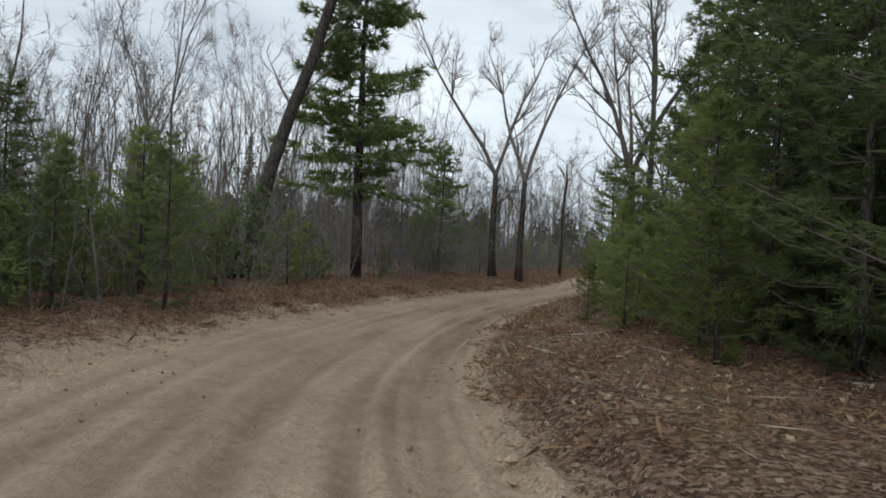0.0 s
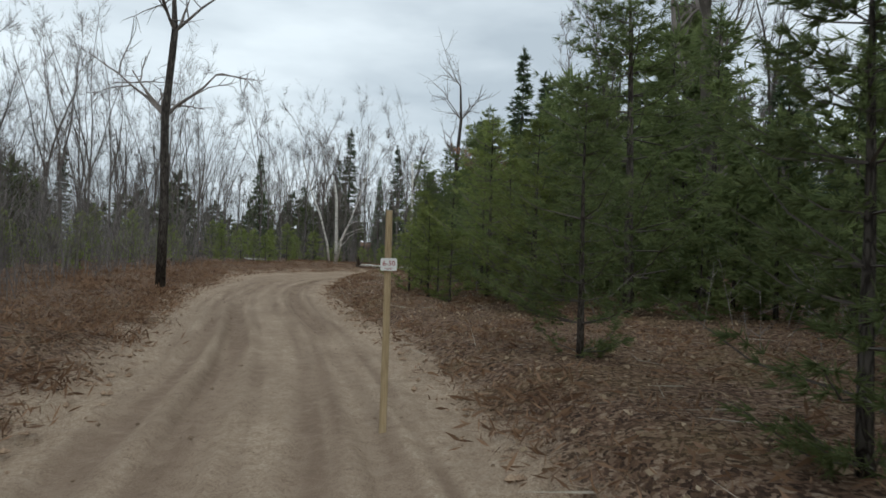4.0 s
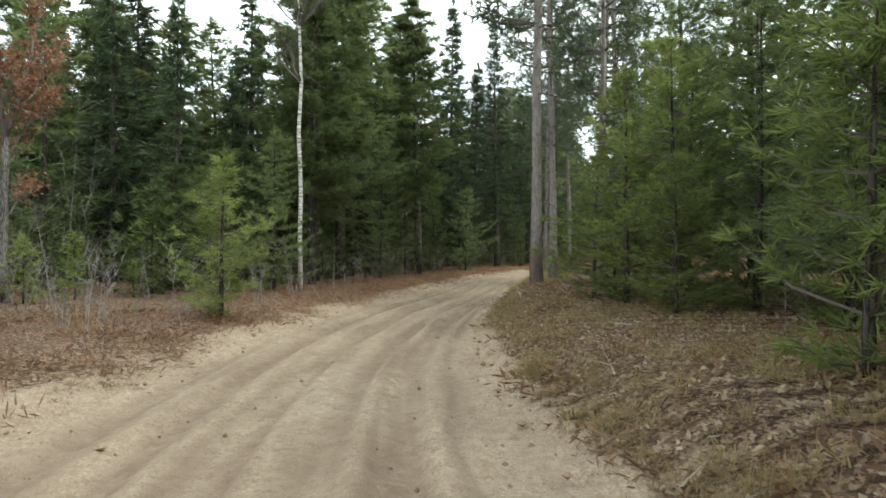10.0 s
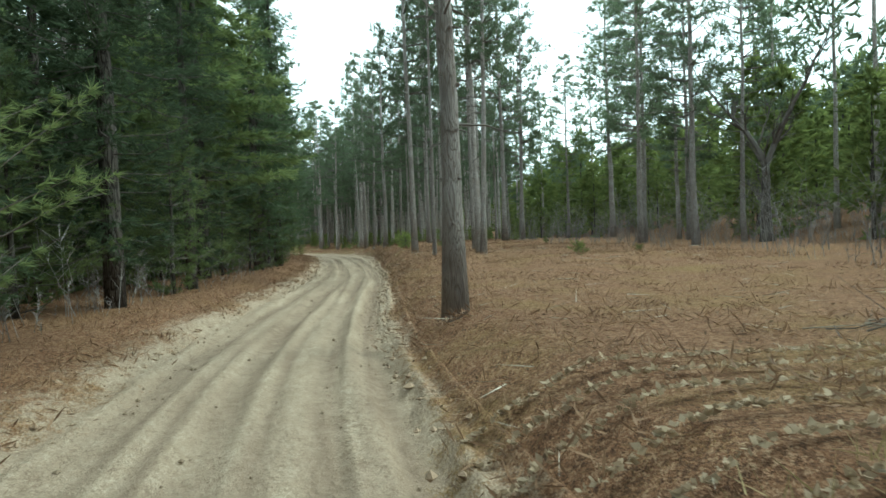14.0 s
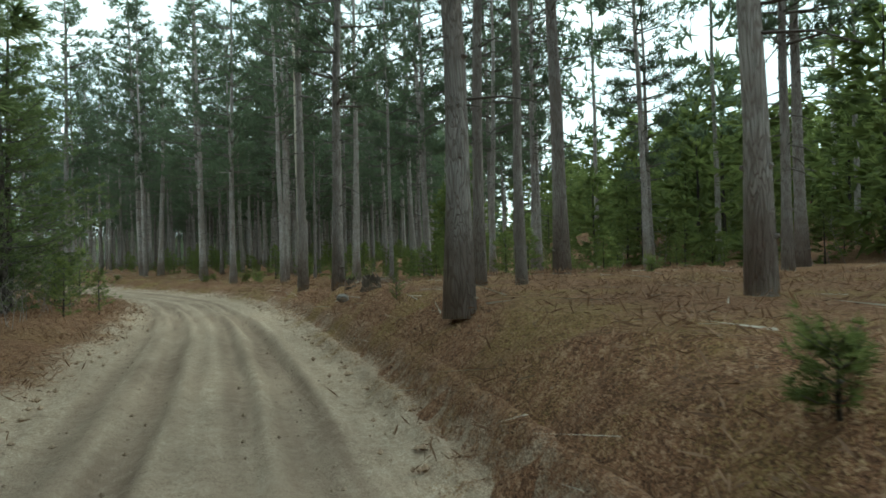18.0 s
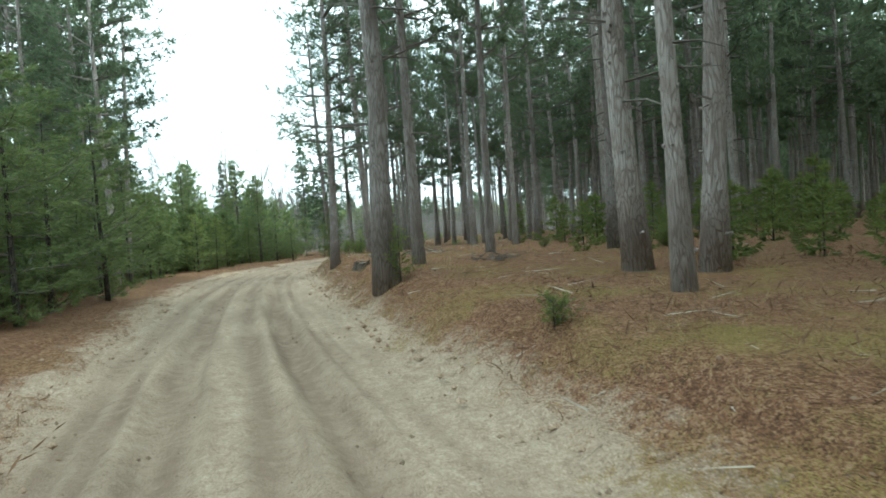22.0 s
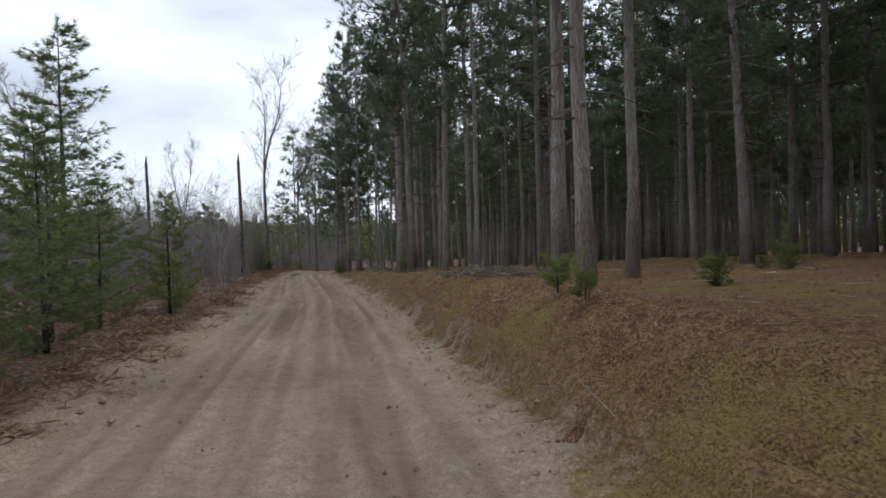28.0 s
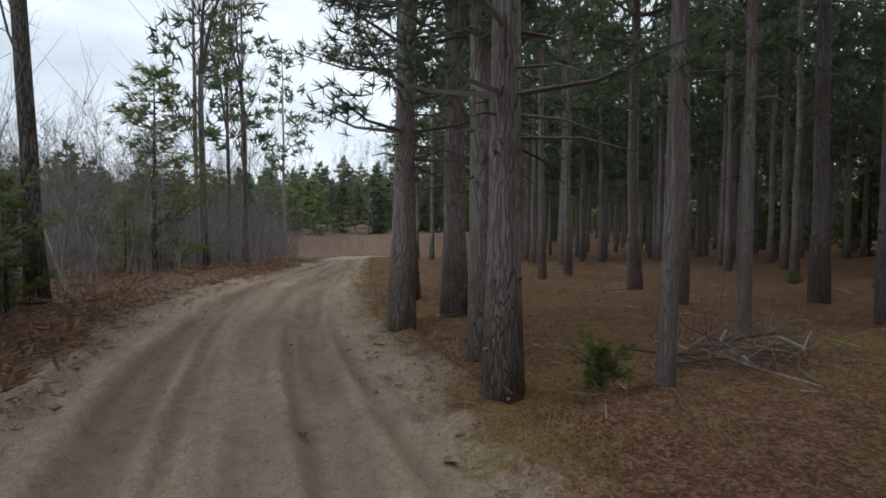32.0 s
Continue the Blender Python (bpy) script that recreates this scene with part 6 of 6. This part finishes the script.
pale = ground_thing("dead_pine", 133.1, 50.1)
birch_stem(pale, "trunk", [(0, 0, -0.1), (0.03, 0, 2.5), (0.06, 0.05, 5.5), (-0.05, 0.1, 8.5), (0.1, 0.1, 12.5)], [0.115, 0.105, 0.095, 0.08, 0.03], 101, 4, 1.0, "dead_wood")
tagged(pale, "dead pine stripped of bark, pale and split at the foot", "tree")
for k, (px, py, ph, pr) in enumerate(((243.3, 44.8, 7.4, 0.12), (240.6, 50.6, 6.6, 0.10))):
    pole = ground_thing("snag", px, py)
    birch_stem(pole, "trunk", [(0, 0, -0.1), (0.05, 0, ph * 0.5), (0.1, 0.05, ph * 0.93), (0.04, 0.05, ph)], [pr, pr * 0.85, pr * 0.7, 0.02], 110 + k, 0, 1, "rotten_wood")
    tagged(pole, "broken dead trunk standing in the thicket", "snag")
prop = ground_thing("pale_branch", 7.0, 24.5)
birch_stem(prop, "limb", [(0, 0, -0.05), (-0.12, 0.1, 1.2), (-0.4, 0.3, 2.6), (-0.8, 0.5, 4.1)], [0.05, 0.045, 0.035, 0.015], 120, 4, 0.7, "dead_wood")
tagged(prop, "pale dead limb leaning against the bare trees", "branch")

fallen = log("fallen_birch", (28.5, 82.2), (38.2, 83.8), 0.125, 0.05, "birch_bark", "fallen birch with torn-up roots beside the track", 130, 0.02, 12, 5)
rr = np.random.RandomState(131)
for k in range(14):
    d = rr.randn(3) * (0.25, 0.5, 0.4)
    root = Geo()
    root.tube([(0, 0, 0), tuple(d * 0.7), tuple(d + rr.randn(3) * 0.12)], [0.09, 0.06, 0.02], 5)
    root.make("root", M["rotten_wood"], fallen, label="dark torn root")
log("birch_log", (20.6, 86.1), (24.4, 85.3), 0.08, 0.06, "birch_bark", "white birch log lying in the bracken", 132, 0.03)
log("birch_log", (33.0, 75.6), (34.0, 75.0), 0.05, 0.04, "birch_bark", "short piece of pale birch on the verge", 133)
log("mossy_log", (69.4, 73.9), (66.2, 74.2), 0.06, 0.05, "rotten_wood", "dark rotten log lying along the needles", 134, 0.05, 10, 3)
log("mossy_log", (65.2, 73.8), (64.8, 72.9), 0.05, 0.035, "rotten_wood", "short dark rotten log in the leaves", 144, 0.04, 10, 1)
log("birch_log", (57.4, 76.95), (55.5, 77.45), 0.07, 0.085, "birch_bark", "short grey log on the edge of the track", 135)
log("dead_log", (174.4, 57.7), (172.3, 57.7), 0.05, 0.02, "dead_wood", "bleached fallen top with broken stubs", 136, 0.04, 8, 9)
log("dead_log", (241.2, 38.6), (240.2, 38.5), 0.035, 0.03, "dead_wood", "short bleached log at the foot of a pine", 146, 0.0, 8, 1)
log("dead_log", (186.5, 58.3), (185.6, 58.6), 0.05, 0.045, "dead_wood", "short bleached log on the needles", 137, 0.0, 9, 2)
log("dead_log", (182.6, 58.5), (182.3, 57.4), 0.02, 0.012, "dead_wood", "thin pale pole on the needles", 147, 0.02, 7, 0)
log("fallen_branch", (58.6, 83.4), (54.6, 82.2), 0.05, 0.02, "rotten_wood", "dark fallen branch beside the track", 138, 0.05)
log("leaning_pole", (147.3, 51.0), (148.0, 50.6), 0.04, 0.03, "dead_wood", "pale stick lying by a pine", 139)
for k, (x, y, r, h, what) in enumerate(((121.3, 53.9, 0.10, 0.19, "dark weathered pine stump with a jagged top"), (120.3, 53.9, 0.08, 0.24, "tall dark splintered pine stump"), (118.3, 55.0, 0.14, 0.22, "wide split grey stump in the needles"),
                                        (164.4, 56.7, 0.20, 0.15, "low sawn pine stump flush with the needles"), (174.5, 57.7, 0.10, 0.13, "dark upturned stump by a log"), (60.7, 73.5, 0.13, 0.14, "small dark stump in the litter"), (240.8, 38.1, 0.13, 0.18, "small dark stump behind a bleached log"), (185.5, 60.1, 0.07, 0.12, "small black stump at the foot of a pine"),
                                        (92.2, 61.6, 0.07, 0.12, "small dark stump in the needles"), (93.9, 60.6, 0.06, 0.26, "thin broken stub of a pine"))):
    stump(x, y, r, h, what, 140 + k)
rock(119.6, 55.0, 0.13, "angular grey stone on the needles", 3.0)
rock(36.0, 82.2, 0.12, "small sandy stone on the edge of the track", 5.0)
rock(34.6, 76.5, 0.09, "pale stone on the verge", 6.0)
for k, (x, y, r, h, n, what) in enumerate(((53.2, 74.6, 0.9, 0.30, 40, "heap of thin dead branches behind a pine"), (122.0, 52.9, 1.1, 0.16, 34, "low heap of slash under the pines"), (213.9, 50.2, 0.9, 0.20, 46, "scattered slash of bleached branches"), (213.0, 49.6, 0.8, 0.18, 36, "scattered slash of bleached branches"),
                                           (230.4, 41.2, 1.3, 0.10, 26, "row of dead branches along the pines"), (234.1, 40.4, 0.8, 0.34, 60, "tangle of bleached branches at the edge"), (233.1, 41.0, 0.6, 0.22, 36, "tangle of bleached branches at the edge"), (244.0, 35.4, 1.0, 0.26, 44, "tangle of dead branches on the needles"), (232.0, 41.9, 0.8, 0.12, 30, "thin twigs lying on the grass"),
                                           (161.4, 53.4, 0.9, 0.15, 26, "dark heap of fallen branches"), (165.6, 55.0, 0.8, 0.2, 24, "bleached dead branches between the pines"), (71.6, 69.6, 1.2, 0.3, 34, "grey heap of slash in the wood"))):
    brush_pile(x, y, r, h, n, what, 160 + k, mat="rotten_wood" if k in (4, 9) else "dead_wood", thick=0.012)

limb = ground_thing("broken_limb", 235.2, 40.0)
birch_stem(limb, "limb", [(0, 0, -0.03), (0.05, 0.04, 0.20), (0.10, 0.10, 0.40), (0.16, 0.15, 0.60)], [0.022, 0.02, 0.016, 0.008], 121, 3, 0.4, "dead_wood")
tagged(limb, "pale broken limb standing up from the slash", "branch")

# trail marker on its stake
marker = ground_thing("trail_marker", 9.0, 39.2)
g = Geo()
g.tube([(0, 0, -0.2), (0.004, 0, 0.9), (0.0, 0.004, 1.98)], [0.036, 0.034, 0.031], 8, lumpy=0.08, rng=np.random.RandomState(5))
g.make("post", M["post_wood"], marker)
face = Euler((radians(90), 0, radians(-14))).to_matrix().to_4x4()
fwd = Vector((math.sin(radians(14)) * -1, -math.cos(radians(14)), 0))
bm = bmesh.new()
bmesh.ops.create_cube(bm, size=1.0)
bmesh.ops.scale(bm, vec=(0.155, 0.115, 0.004), verts=bm.verts)
bmesh.ops.bevel(bm, geom=[e for e in bm.edges if abs((e.verts[0].co - e.verts[1].co).z) > 0.003], offset=0.008, segments=2, affect="EDGES")
plate = part("plate", bm, M["sign_white"], marker, "white metal plate")
plate.matrix_local = Matrix.Translation(Vector((0, 0, 1.48)) + fwd * 0.040) @ face
words = bpy.data.curves.new("lettering", "FONT")
words.body, words.size, words.align_x, words.align_y, words.extrude = "6-50", 0.066, "CENTER", "CENTER", 0.0006
tmp = new("lettering_curve", words)
letters = bpy.data.meshes.new_from_object(tmp)
bpy.data.objects.remove(tmp)
letters.materials.append(M["sign_red"])
lettering = new("lettering", letters)
lettering.parent = plate
lettering.location = (0, 0.008, 0.0032)
for k in range(2):
    bm = bmesh.new()
    bmesh.ops.create_cube(bm, size=1.0)
    bmesh.ops.scale(bm, vec=(0.07 - 0.02 * k, 0.004, 0.001), verts=bm.verts)
    bar = part("print_line", bm, M["sign_red"], plate)
    bar.location = (0, -0.034 - 0.010 * k, 0.003)
tagged(marker, "wooden stake with a white plate lettered in red", "sign")


def tag_on(x, y, r, z, toward, label):
    ob = ground_thing("trail_tag", x, y)
    d = Vector((toward[0] - x, toward[1] - y, 0)).normalized()
    bm = bmesh.new()
    bmesh.ops.create_cube(bm, size=1.0)
    bmesh.ops.scale(bm, vec=(0.085, 0.10, 0.004), verts=bm.verts)
    me = bpy.data.meshes.new("trail_tag")
    bm.to_mesh(me)
    bm.free()
    me.materials.append(M["tag_blue"])
    bpy.data.objects.remove(ob)
    ob = new("trail_tag", me)
    ob.matrix_world = Matrix.Translation(Vector((x, y, down(x, y) + z)) + d * (r + 0.004)) @ d.to_track_quat("Z", "Y").to_matrix().to_4x4()
    return tagged(ob, label, "trail tag")


tag_on(54.4, 76.3, 0.175, 1.69, (47.5, 79.9), "small blue tag nailed to a pine trunk")
tag_on(187.3, 60.2, 0.165, 1.9, (181.8, 62.7), "small blue tag nailed to a pine trunk")

for o in TEMPLATES:
    for c in (*o.children_recursive, o):
        bpy.data.objects.remove(c)
